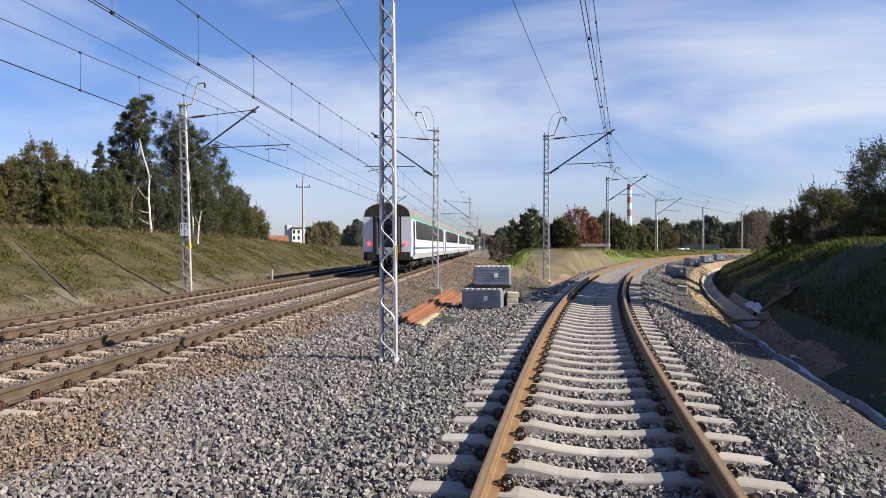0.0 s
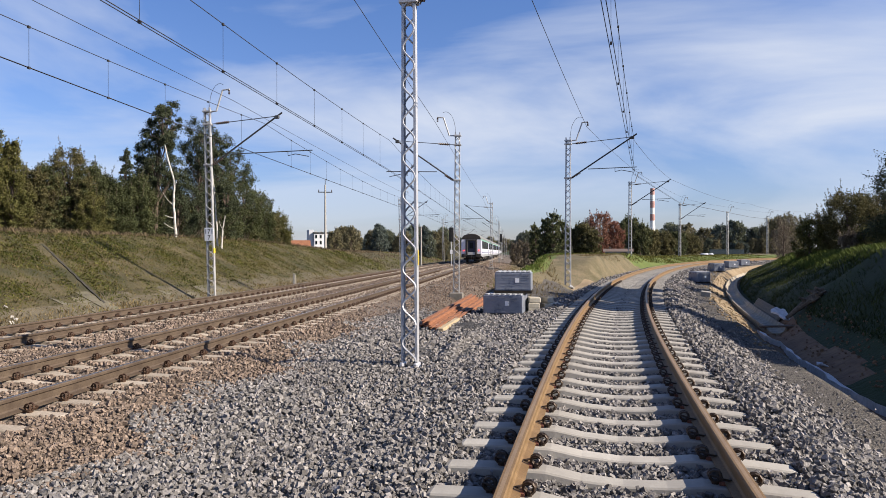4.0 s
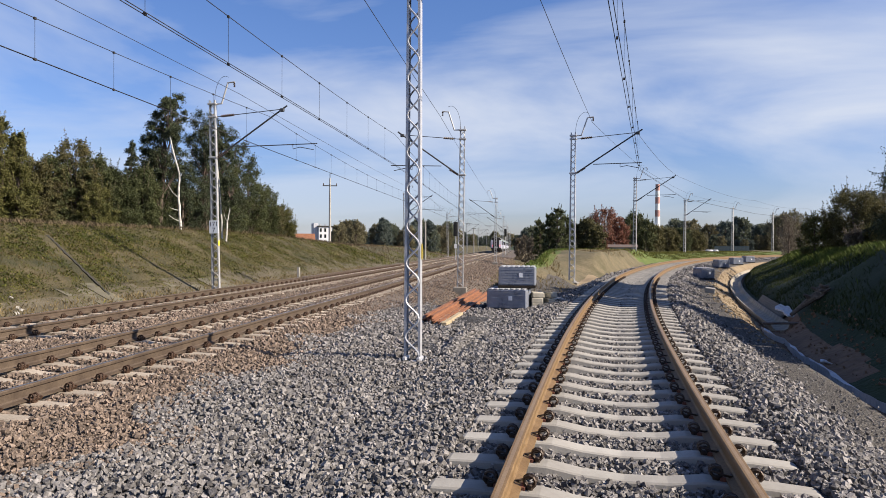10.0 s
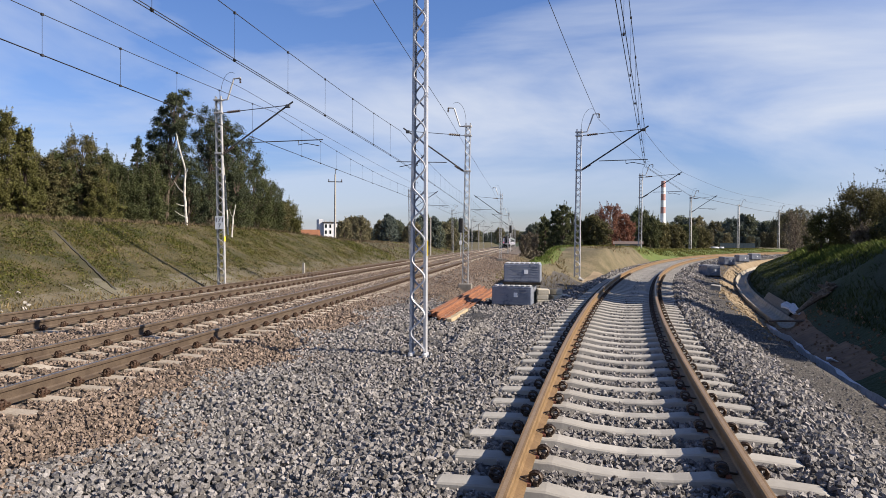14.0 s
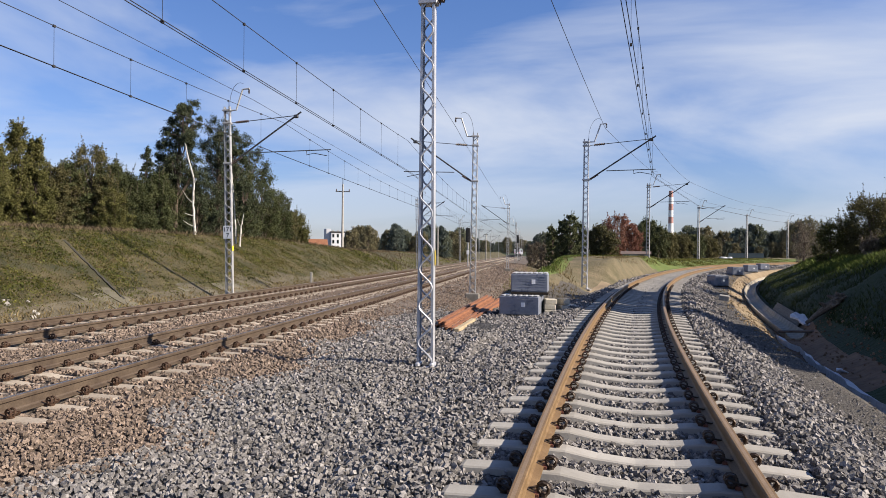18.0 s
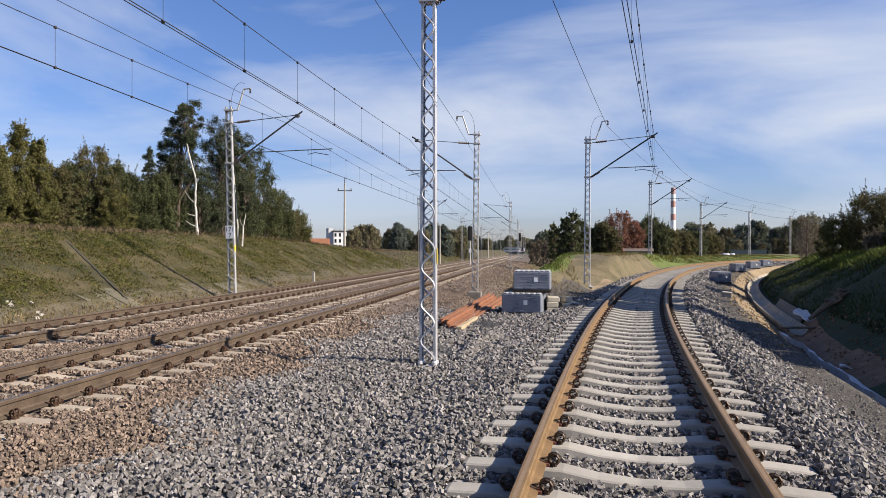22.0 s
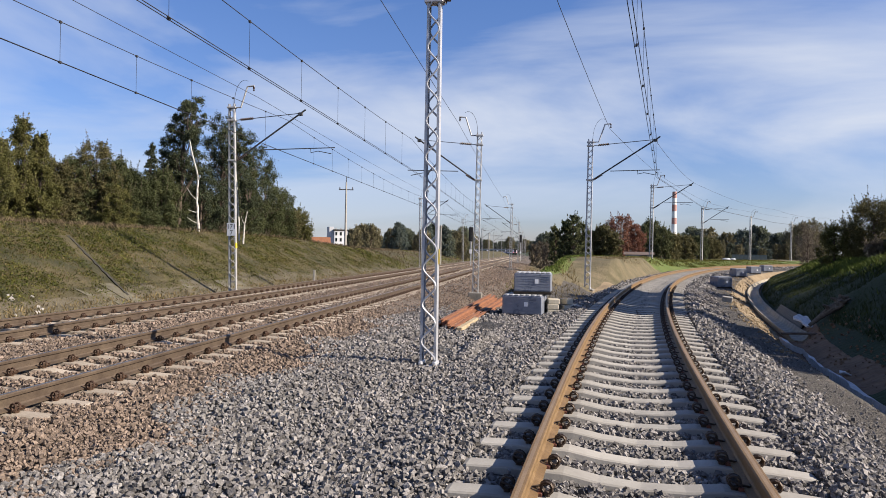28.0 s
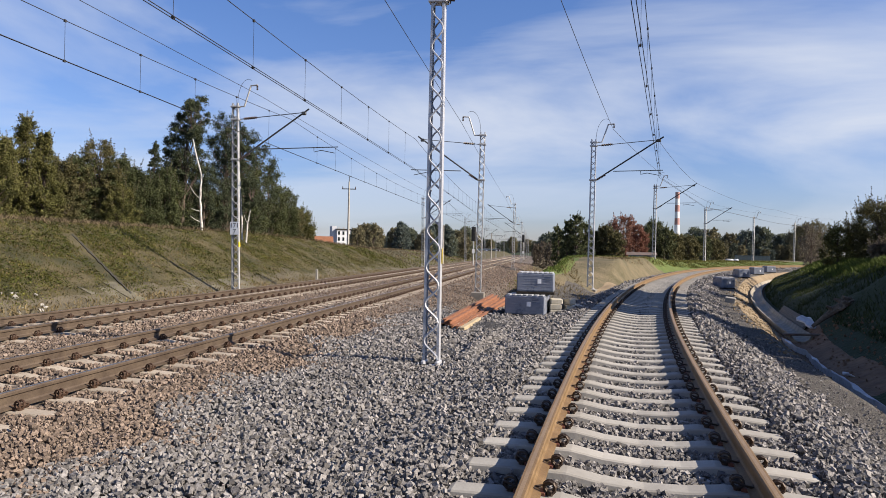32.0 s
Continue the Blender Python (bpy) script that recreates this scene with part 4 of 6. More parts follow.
def make_coach():
    c = thing("passenger_coach", "white passenger coach with green eaves and dark windows on rails", "railway coach", "train coaches")
    prof = coach_profile()
    b = Build()
    rings = []
    for y, k in ((0.0, 0.93), (0.05, 0.97), (0.22, 1.0), (COACH - 0.72, 1.0), (COACH - 0.55, 0.97), (COACH - 0.5, 0.93)):
        rings.append([(x * (0.97 + 0.03 * (k - 0.93) / 0.07), y, 2.3 + (z - 2.3) * (0.975 + 0.025 * (k - 0.93) / 0.07)) for x, z in prof])
    n = len(prof)
    v = [p for r in rings for p in r]
    f, slot = [], []
    for i in range(len(rings) - 1):
        for k in range(n - 1):
            f.append((i * n + k, i * n + k + 1, (i + 1) * n + k + 1, (i + 1) * n + k))
            slot.append(0 if k < 3 or k > n - 5 else (1 if k in (3, n - 5) else 2))
    f += [tuple(range(n - 1, -1, -1)), tuple(range((len(rings) - 1) * n, len(rings) * n))]
    b.v, b.f, b.s = v, f, slot + [0, 0]
    part("body", b.mesh("body", T_WHITE, T_GREEN, T_ROOF), None, c)
    # rear roof end made near black, its shade put into the colour
    ends = Build()
    for y0 in (-0.004,):
        ring = [(x * 0.965, y0, 2.3 + (z - 2.3) * 0.972) for x, z in prof if z > 3.2]
        ring2 = [(x * 0.965, y0 + 0.02, z) for x, _, z in ring]
        ends.loft([ring, ring2])
    part("roof_end", ends, T_DARK, c)
    win = Build().box(-0.012, 0.004, -0.78, 0.78, 2.02, 3.02, 0, 0.003).mesh("window", T_GLASS)
    frame_b = Build()
    for y0, y1, z0, z1 in ((-0.83, -0.78, 1.97, 3.06), (0.78, 0.83, 1.97, 3.06), (-0.78, 0.78, 1.97, 2.02), (-0.78, 0.78, 3.02, 3.06)):
        frame_b.box(-0.01, 0.008, y0, y1, z0, z1)
    fr = frame_b.mesh("window_frame", T_DARK)
    door = Build().box(-0.02, 0.008, -0.42, 0.42, 1.05, 3.0, 0, 0.004).box(0.008, 0.012, -0.2, 0.2, 2.1, 2.8, 1).mesh("door", T_BLUE, T_GLASS)
    stripe = Build().box(-0.01, 0.005, 0.35, COACH - 0.85, 1.42, 1.51).mesh("blue_stripe", T_BLUE)
    band = Build().box(-0.012, 0.003, 2.0, COACH - 2.5, 1.99, 3.04).mesh("window_band", T_GLASS)
    low = Build().box(-0.03, 0.004, 0.3, COACH - 0.8, 0.84, 1.16, 0, 0.002).mesh("lower_panel", T_GREY)
    for way in (1, -1):
        base = pose(1.415, 0, 0) if way > 0 else pose(-1.415, 0, 0, 0, 0, 180)
        for i in range(11):
            y = 3.0 + i * (COACH - 6.6) / 10
            w = part("window", win, None, c, at=base @ pose(0, y * way, 0))
            part("window_frame", fr, None, w)
        for y in (0.95, COACH - 1.55):
            part("door", door, None, c, at=base @ pose(0, y * way, 0))
        m = base if way > 0 else pose(-1.415, COACH - 0.5, 0, 0, 0, 180)
        part("blue_stripe", stripe, None, c, at=m)
        part("window_band", band, None, c, at=m)
        part("lower_panel", low, None, c, at=m)
    for y, way in ((0.0, -1), (COACH - 0.5, 1)):
        e = Build()
        for x0, x1, z0, z1 in ((-0.72, -0.50, 1.05, 3.25), (0.50, 0.72, 1.05, 3.25), (-0.5, 0.5, 3.02, 3.25)):
            e.box(x0, x1, min(y, y + way * 0.25), max(y, y + way * 0.25), z0, z1, 0, 0.05)
        part("gangway_bellows", e, T_RUBBER, c)
        part("end_panel", Build().box(-0.80, 0.80, min(y, y + way * 0.03), max(y, y + way * 0.03), 1.2, 3.28, 0, 0.01), T_NAVY, c, "dark blue end panel")
        part("end_door", Build().box(-0.5, 0.5, min(y, y + way * 0.06), max(y, y + way * 0.06), 1.1, 3.02, 0, 0.01), T_NAVY, c)
        part("end_window", Build().box(-0.26, 0.26, min(y + way * 0.06, y + way * 0.066), max(y + way * 0.06, y + way * 0.066), 2.0, 2.8), T_GLASS, c)
        part("buffer_beam", Build().box(-1.3, 1.3, min(y, y + way * 0.1), max(y, y + way * 0.1), 0.78, 1.25, 0, 0.02), T_DARK, c)
        for x in (-0.875, 0.875):
            part("buffer", Build().tube([(x, y, 1.05), (x, y + way * 0.2, 1.05), (x, y + way * 0.2, 1.05), (x, y + way * 0.26, 1.05)], [0.11, 0.11, 0.23, 0.22], 12), T_DARK, c)
            part("end_step", Build().box(x - 0.3, x + 0.3, min(y, y + way * 0.12), max(y, y + way * 0.12), 0.42, 0.5).box(x - 0.28, x - 0.24, min(y, y + way * 0.1), max(y, y + way * 0.1), 0.5, 0.8), T_DARK, c)
        part("drop_plate", Build().box(-0.48, 0.48, min(y + way * 0.07, y + way * 0.2), max(y + way * 0.07, y + way * 0.2), 1.12, 1.5, 0, 0.02), M_ZINCOLD, c)
        part("coupling_hook", Build().tube([(0, y, 1.0), (0, y + way * 0.3, 1.0), (0, y + way * 0.34, 0.8), (0, y + way * 0.2, 0.6)], 0.05, 6), T_DARK, c)
        for x in (-0.3, 0.3):
            part("brake_hose", Build().tube([(x, y, 0.95), (x, y + way * 0.2, 0.9), (x * 0.8, y + way * 0.22, 0.6), (x * 0.3, y + way * 0.15, 0.5)], 0.025, 6), T_RUBBER, c)
    for y in (3.2, COACH - 3.7):
        bogie = part("bogie", Build().box(-1.15, -0.95, y - 1.75, y + 1.75, 0.45, 0.72, 0, 0.04).box(0.95, 1.15, y - 1.75, y + 1.75, 0.45, 0.72, 0, 0.04)
                     .box(-1.0, 1.0, y - 0.25, y + 0.25, 0.5, 0.85, 0, 0.04), T_DARK, c)
        for yy in (y - 1.25, y + 1.25):
            for x in (-0.75, 0.75):
                part("wheel", Build().tube([(x - 0.065, yy, 0.46), (x + 0.065, yy, 0.46)], 0.46, 20), T_DARK, bogie)
            part("axle_box", Build().box(1.1, 1.24, yy - 0.18, yy + 0.18, 0.36, 0.64, 0, 0.03), T_DARK, bogie)
    for y0, y1, z0 in ((7.2, 9.6, 0.45), (10.4, 12.0, 0.55), (13.2, 16.4, 0.42), (17.2, 18.6, 0.5)):
        part("equipment_box", Build().box(-1.3, 1.3, y0, y1, z0, 0.97, 0, 0.05), T_DARK, c)
    part("skirt", Build().box(-1.34, 1.34, 0.3, COACH - 0.8, 0.86, 1.0), T_DARK, c)
    return c


TRAIN_T = (0.0, 1.0, 2.0, 3.0, 4.0, 5.0, 6.0, 7.0, 8.0, 10.0, 13.0, 16.0, 20.0, 26.0, 32.0)
TRAIN_Y = (39.3, 54.3, 69.3, 84.0, 97.0, 109.0, 122.0, 137.0, 153.0, 186.0, 233.0, 281.0, 345.0, 441.0, 537.0)


def make_train():
    first = make_coach()
    coaches = [first] + [copy_thing(first, Matrix()) for _ in range(4)]
    for k, c in enumerate(coaches):
        if k:
            c["label"] = "white passenger coach with green eaves, coupled in the train"
    c = coaches[0]
    for x in (-1.02, 1.02):
        part("tail_lamp", Build().tube([(x, 0.0, 1.72), (x, -0.06, 1.72)], [0.075, 0.07], 14), T_TAIL, c, "glowing red tail lamp")
    return coaches


def motions():
    for k, c in enumerate(COACHES):
        rows = []
        for t, y in zip(TRAIN_T, TRAIN_Y):
            y0 = y + k * COACH
            x0, x1 = MAIN_X + float(main_dx(y0)), MAIN_X + float(main_dx(y0 + 25))
            z0, z1 = float(main_z(y0)), float(main_z(y0 + 25))
            rows.append((t, pose(x0, y0, z0, math.degrees(math.atan2(z1 - z0, 25)), 0, -math.degrees(math.atan2(x1 - x0, 25)))))
        walk(c, rows)


# ---- loose things beside the track ----
M_WRAP = material("grey_blue_wrapped_blocks", (0.115, 0.135, 0.182), (0.203, 0.223, 0.270), 3.5, 0.30, 0.4, 14, c3=(0.20, 0.215, 0.25), dist=0.012, spec=0.55)
M_RIDGE = material("pale_block_tops", (0.26, 0.27, 0.29), (0.36, 0.37, 0.39), 4, 0.6, 0.3, 30, dist=0.005)
M_PALLET = material("dark_pallet_wood", (0.021, 0.017, 0.013), (0.042, 0.033, 0.025), 5, 0.9, 0.3, 30)
M_CREAM = material("cream_concrete", (0.40, 0.36, 0.28), (0.52, 0.48, 0.39), 4, 0.85, 0.3, 40, c3=(0.28, 0.25, 0.19), dist=0.004)
M_FILM = material("shiny_grey_film", (0.16, 0.18, 0.21), (0.25, 0.27, 0.30), 4, 0.5, 0.5, 18, dist=0.01, spec=0.3)
M_RUST = material("orange_rusted_steel", (0.16, 0.066, 0.034), (0.27, 0.125, 0.068), 2.2, 0.85, 0.35, 30, c3=(0.17, 0.06, 0.025), dist=0.006)
M_TIMBER = material("pale_sawn_timber", (0.315, 0.247, 0.150), (0.413, 0.338, 0.225), 3, 0.85, 0.3, 30, dist=0.004)
M_BLACK = material("black_plastic_pipe", (0.015, 0.015, 0.016), (0.03, 0.03, 0.03), 4, 0.5, 0.1, 30)
M_SHEET = material("white_plastic_sheet", (0.46, 0.47, 0.49), (0.60, 0.61, 0.63), 2, 0.5, 0.5, 12, dist=0.03)


def pallet_stack(label, x, y, z, turn, w=1.1, d=0.9, h=0.62, teeth=7):
    top = thing("wrapped_pallet", label, "pallet load", "wrapped pallets", at=pose(x, y, z, 0, 0, turn))
    for k in range(3):
        yy = -d / 2 + 0.05 + k * (d - 0.1) / 2
        part("pallet_runner", Build().box(-w / 2, w / 2, yy - 0.05, yy + 0.05, 0.0, 0.055, 0, 0.008), M_PALLET, top)
    part("pallet_deck", Build().box(-w / 2, w / 2, -d / 2, d / 2, 0.055, 0.07, 0, 0.004), M_PALLET, top)
    b = Build()
    b.box(-w / 2 + 0.01, w / 2 - 0.01, -d / 2 + 0.01, d / 2 - 0.01, 0.07, h - 0.03, 0, 0.025)
    part("wrapped_body", b, M_WRAP, top)
    for i in range(teeth):
        xx = -w / 2 + 0.03 + (i + 0.5) * (w - 0.06) / teeth
        part("block_ridge", Build().box(xx - 0.055, xx + 0.055, -d / 2 + 0.015, d / 2 - 0.015, h - 0.035, h, 0, 0.012), M_RIDGE, top)
    rng = np.random.default_rng(int(abs(x * 100)))
    for zz in (0.13, 0.22, 0.30, 0.37, 0.44, 0.51):
        pts = [(q * (w / 2 - 0.04), -d / 2 + 0.008, zz * h / 0.62 + rng.uniform(-.012, .012)) for q in np.linspace(-1, 1, 9)]
        part("film_fold", Build().tube(pts, [0.002 + 0.004 * rng.uniform(0, 1) ** 2 for _ in pts], 5), M_FILM, top)
    part("paper_label", Build().box(0.06, 0.16, -d / 2 - 0.002, -d / 2 + 0.012, 0.30, 0.42), glossy("white_paper", (0.75, 0.76, 0.78), 0.6), top, "white paper label")
    return top


def make_loose():
    zg = ground_at(-0.4, 20)
    a = pallet_stack("grey pallet of plastic-wrapped concrete blocks on ballast", -0.38, 19.98, zg + 0.0, -9, 1.12, 0.95, 0.62)
    b = pallet_stack("grey wrapped pallet stacked on another pallet", -0.15, 20.22, zg + 0.62, -3, 1.04, 0.9, 0.61)
    for i, (x, y, z, w, h, rx, t) in enumerate(((0.40, 20.15, 0, 0.32, 0.15, 0, 2), (0.395, 20.15, 0.15, 0.31, 0.15, 0, 1), (0.41, 20.16, 0.30, 0.32, 0.14, 0, 4), (0.735, 20.25, 0.0, 0.20, 0.20, 0, 12), (0.76, 20.26, 0.20, 0.19, 0.17, -4, 20), (1.02, 20.9, 0, 0.40, 0.11, 0, 15))):
        s = Build().box(-w / 2, w / 2, -0.3, 0.3, 0, h, 0, 0.015)
        thing("concrete_slab", "pale concrete slab leaning by the pallets" if rx else "pale concrete slab lying beside the pallets", "slab", "pale slabs", at=pose(x, y, ground_at(x, y) - 0.02 + z, rx, 0, t), data=s.mesh("concrete_slab", M_CREAM))
    for i, (x, y0, ln, zz, tw) in enumerate(((-2.27, 16.2, 9.4, 0, -2.6), (-2.13, 16.0, 9.8, 0, -3.0), (-1.99, 15.8, 9.3, 0, -3.2), (-1.73, 15.55, 2.4, 0, -4.0), (-2.20, 16.1, 9.2, 0.108, -3.1), (-1.86, 15.7, 9.6, 0, -3.5), (-2.05, 15.95, 8.8, 0.108, -3.4), (-1.66, 17.2, 7.2, 0, -4.2))):
        g = ground_at(x, y0 + 3) + 0.01
        p = Build()
        prof = [(-.065, 0), (.065, 0), (.065, .016), (.012, .022), (.012, .112), (.05, .118), (.05, .135), (-.05, .135), (-.05, .118), (-.012, .112), (-.012, .022), (-.065, .016)]
        p.loft([[(px * 0.9, yy, pz * 0.78) for px, pz in prof] for yy in (0, ln)])
        pale = i == 3
        if pale:
            p = Build().box(-.06, .06, 0, ln, 0, .10, 0, .01)
        thing("steel_beam" if not pale else "timber_beam", "pale timber beam lying by rusted beams" if pale else "long orange-rusted steel beam lying on ballast", "beam", "beams on the ground",
              at=pose(x, y0, g + zz, 0.2, 0, tw), data=p.mesh("beam", M_TIMBER if pale else M_RUST))
    for k, (x, y, r) in enumerate(((-1.28, 20.1, 0.42), (-1.32, 20.5, 0.52), (-1.22, 20.3, 0.34))):
        g = ground_at(x, y)
        pts = [(x + r * math.cos(a), y + 1.6 * r * math.sin(a), g + 0.05 + 0.06 * math.sin(2.3 * a + k)) for a in np.linspace(2.2, 7.6, 26)]
        thing("black_hose", "black plastic hose lying in a loop", "hose", "hoses", data=Build().tube(pts, 0.042, 7).mesh("black_hose", M_BLACK, smooth=True))
    for i, (s, u, tn, w) in enumerate(((43.2, 2.72, 18, 0.86), (58.5, 3.0, 14, 0.92), (69.0, 3.12, 12, 0.95), (78.0, 3.0, 12, 0.95))):
        p = curve_point(s, u, 0)
        pallet_stack("grey wrapped pallet standing on the gravel shoulder", p.x, p.y, ground_at(p.x, p.y) - 0.02, tn, w, 0.9, 0.66)
    p = curve_point(31.5, 2.95, 0)
    thing("concrete_slab", "small pale concrete marker slab on the shoulder", "slab", "pale slabs", at=pose(p.x, p.y, ground_at(p.x, p.y), 4, 6, -15), data=Build().box(-.2, .2, -.15, .15, -.03, .22, 0, .02).mesh("concrete_slab", M_CONCRETE))


def make_drain():
    drain = thing("drain_channel", "concrete drainage channel of short trough sections below the bank", "drain", kind="structure")
    prof = [(.68 * q, 1.0 * w) for q, w in ((-.46, .20), (-.40, .20), (-.30, .06), (-.15, 0.0), (.15, 0.0), (.30, .06), (.40, .20), (.46, .20), (.46, .14), (.36, -.04), (.18, -.08), (-.18, -.08), (-.36, -.04), (-.46, .14))]
    b = Build()
    b.loft([[(x, y, z) for x, z in prof] for y in (-.285, .285)])
    me = b.mesh("trough_section", material("dusty_trough_concrete", (0.236, 0.209, 0.165), (0.354, 0.321, 0.265), 2.5, 0.9, 0.35, 30, c3=(0.176, 0.142, 0.095), per_object=0.1, dist=0.005))
    for k in range(92):
        s = 23.0 + 0.6 * k
        x, y, a = curve_at(s)
        p = curve_point(s, 4.42, -1.0)
        p.z = float(curve_z(y)) - 1.10
        j = 1.6 * math.sin(k * 2.7)
        part("trough_section", me, None, drain, at=Matrix.Translation(p) @ Euler((0, 0, -a + radians(j))).to_matrix().to_4x4())
    # pale fabric showing along the edge of the unfinished drain
    b = Build()
    rng = np.random.default_rng(3)
    rings = []
    for s in np.arange(10.5, 22.6, 0.35):
        u, w = 4.06 + 0.05 * math.sin(s * 1.7), 0.15 + 0.05 * math.sin(s * 0.9) + rng.uniform(-.04, .04)
        rings.append([curve_point(s, u - w, -0.86 + rng.uniform(-.02, .02)), curve_point(s, u, -0.93 + rng.uniform(-.03, .03)), curve_point(s, u + 0.04, -1.2), curve_point(s, u - w, -1.2)])
    b.loft(rings)
    thing("fabric_strip", "pale geotextile strip along the edge of the ditch", "fabric", data=b.mesh("fabric_strip", M_SHEET))
    # sloping paved apron above the channel
    apron = thing("paved_apron", "sloping apron of ribbed concrete slabs on the bank", "paving", kind="structure")
    rib = Build().box(-.22, .22, -.145, .145, 0, .05, 0, .01)
    for q in range(5):
        rib.box(-.22, .22, -.135 + .056 * q, -.105 + .056 * q, .05, .068)
    for q in (-.23, -.08, .07):
        rib.box(q, q + .02, -.145, .145, .05, .08)
    slab = rib.mesh("slab", material("dark_ribbed_concrete", (0.16, 0.15, 0.13), (0.25, 0.23, 0.20), 3, 0.9, 0.4, 30))
    for i in range(22):
        s = 25.2 + 0.3 * i
        x, y, a = curve_at(s)
        p = curve_point(s, 4.92, 0)
        p.z = float(curve_z(y)) - 0.86
        part("slab", slab, None, apron, at=Matrix.Translation(p) @ Euler((0, radians(-56), -a)).to_matrix().to_4x4())
    g = curve_point(22.6, 4.5, -0.78)
    thing("plank", "weathered plank laid across the drainage channel", "plank", at=pose(g.x, g.y, g.z, 0, -3, -14), data=Build().box(-.55, .55, -.10, .10, 0, .05, 0, .01).mesh("plank", M_BARK))
    for s, u, w, n in ((24.2, 4.85, -0.62, 5), (16.4, 4.35, -0.98, 9)):
        p = curve_point(s, u, w)
        rng = np.random.default_rng(n)
        v = [(0.45 * (i - 2.5) / 2.5 + rng.uniform(-.04, .04), 0.22 * (j - 2) / 2 + rng.uniform(-.04, .04), 0.10 + rng.uniform(-.05, .08)) for j in range(5) for i in range(6)]
        v += [(a, c, z - 0.05) for a, c, z in v]
        f = [(j * 6 + i, j * 6 + i + 1, j * 6 + i + 7, j * 6 + i + 6) for j in range(4) for i in range(5)]
        f += [tuple(30 + k for k in q[::-1]) for q in f]
        f += [(i, i + 30, i + 31, i + 1) for i in range(5)] + [(24 + i, 25 + i, 55 + i, 54 + i) for i in range(5)] + [(6 * j, 6 * j + 6, 6 * j + 36, 6 * j + 30) for j in range(4)] + [(6 * j + 5, 6 * j + 35, 6 * j + 41, 6 * j + 11) for j in range(4)]
        thing("plastic_sheet", "crumpled whitish plastic sheet on the soil", "plastic sheet", "sheets", at=pose(p.x, p.y, p.z, 0, -15, 20 * n) @ Matrix.Scale(1.0 if n == 5 else 0.45, 4), data=mesh_of("plastic_sheet", v, f, [M_SHEET]))
    # uprooted stump on the bank
    rng = np.random.default_rng(8)
    b = Build()
    log = [Vector((-0.62, -0.15, -0.52)), Vector((-0.32, -0.05, -0.25)), Vector((0.0, 0.0, 0.02)), Vector((0.30, 0.08, 0.26))]
    b.tube(log, [0.05, 0.08, 0.12, 0.10], 9)
    for k in range(16):
        o = log[3].lerp(log[1], rng.uniform(0, 0.8) ** 1.5)
        d = Vector((rng.uniform(-.7, 1), rng.uniform(-1, .6), rng.uniform(-.8, .9))).normalized() * rng.uniform(0.14, 0.30)
        side = Vector((rng.uniform(-.06, .06), rng.uniform(-.06, .06), rng.uniform(-.06, .06)))
        b.tube([o, o + d * 0.55 + side, o + d], [0.10, rng.uniform(0.05, 0.08), 0.03], 5)
    thing("tree_stump", "uprooted weathered tree stump with broken roots", "tree stump", at=Matrix.Translation(curve_point(23.3, 5.42, -0.02)) @ pose(0, 0, 0, 0, 0, -18), data=b.mesh("tree_stump", material("weathered_stump_wood", (0.07, 0.055, 0.042), (0.20, 0.165, 0.125), 5, 0.9, 0.9, 25)))


# ---- plants ----
def leaf_cloud(name, centres, radii, count, size, mat, seed, flat=0.85, shoots=()):
    """Many small leaves strewn round clump centres, thinning outwards, and along shoots (start, end)."""
    rng = np.random.default_rng(seed)
    centres, radii = np.asarray(centres, dtype=float), np.asarray(radii, dtype=float)
    w = radii ** 2
    pick = rng.choice(len(centres), count, p=w / w.sum())
    twig = rng.normal(size=(len(centres), 18, 3)) + np.array([0, 0, 0.45])
    twig *= (rng.uniform(0.55, 1.4, twig.shape[:2]) / np.linalg.norm(twig, axis=2))[..., None]
    d = twig[pick, rng.integers(0, 18, count)] * np.array([1, 1, flat])
    p = centres[pick] + radii[pick][:, None] * (d * rng.uniform(0, 1, (count, 1)) ** 0.6 + rng.normal(size=(count, 3)) * 0.16)
    if len(shoots):
        ends = np.array([[*a, *b] for a, b in shoots], dtype=float)
        m = len(ends) * 34
        k, q = rng.integers(0, len(ends), m), rng.uniform(0, 1, (m, 1))
        p = np.concatenate([p, ends[k, :3] * (1 - q) + ends[k, 3:] * q + rng.normal(size=(m, 3)) * (0.075 * (1.15 - q))])
        d = np.concatenate([d, np.zeros((m, 3))])
        count += m
    n = rng.normal(size=(count, 3)) + d * 0.4
    n /= np.linalg.norm(n, axis=1)[:, None]
    t = np.cross(n, rng.normal(size=(count, 3)))
    t /= np.linalg.norm(t, axis=1)[:, None]
    bt = np.cross(n, t)
    s = size * rng.uniform(0.55, 1.35, count)[:, None]
    v = np.stack([p - t * s, p + t * s * 0.7 + bt * s * 0.5, p + t * s * 0.7 - bt * s * 0.5], 1).reshape(-1, 3)
    return quick_mesh(name, v, np.arange(count * 3).reshape(-1, 3), 3, mat)


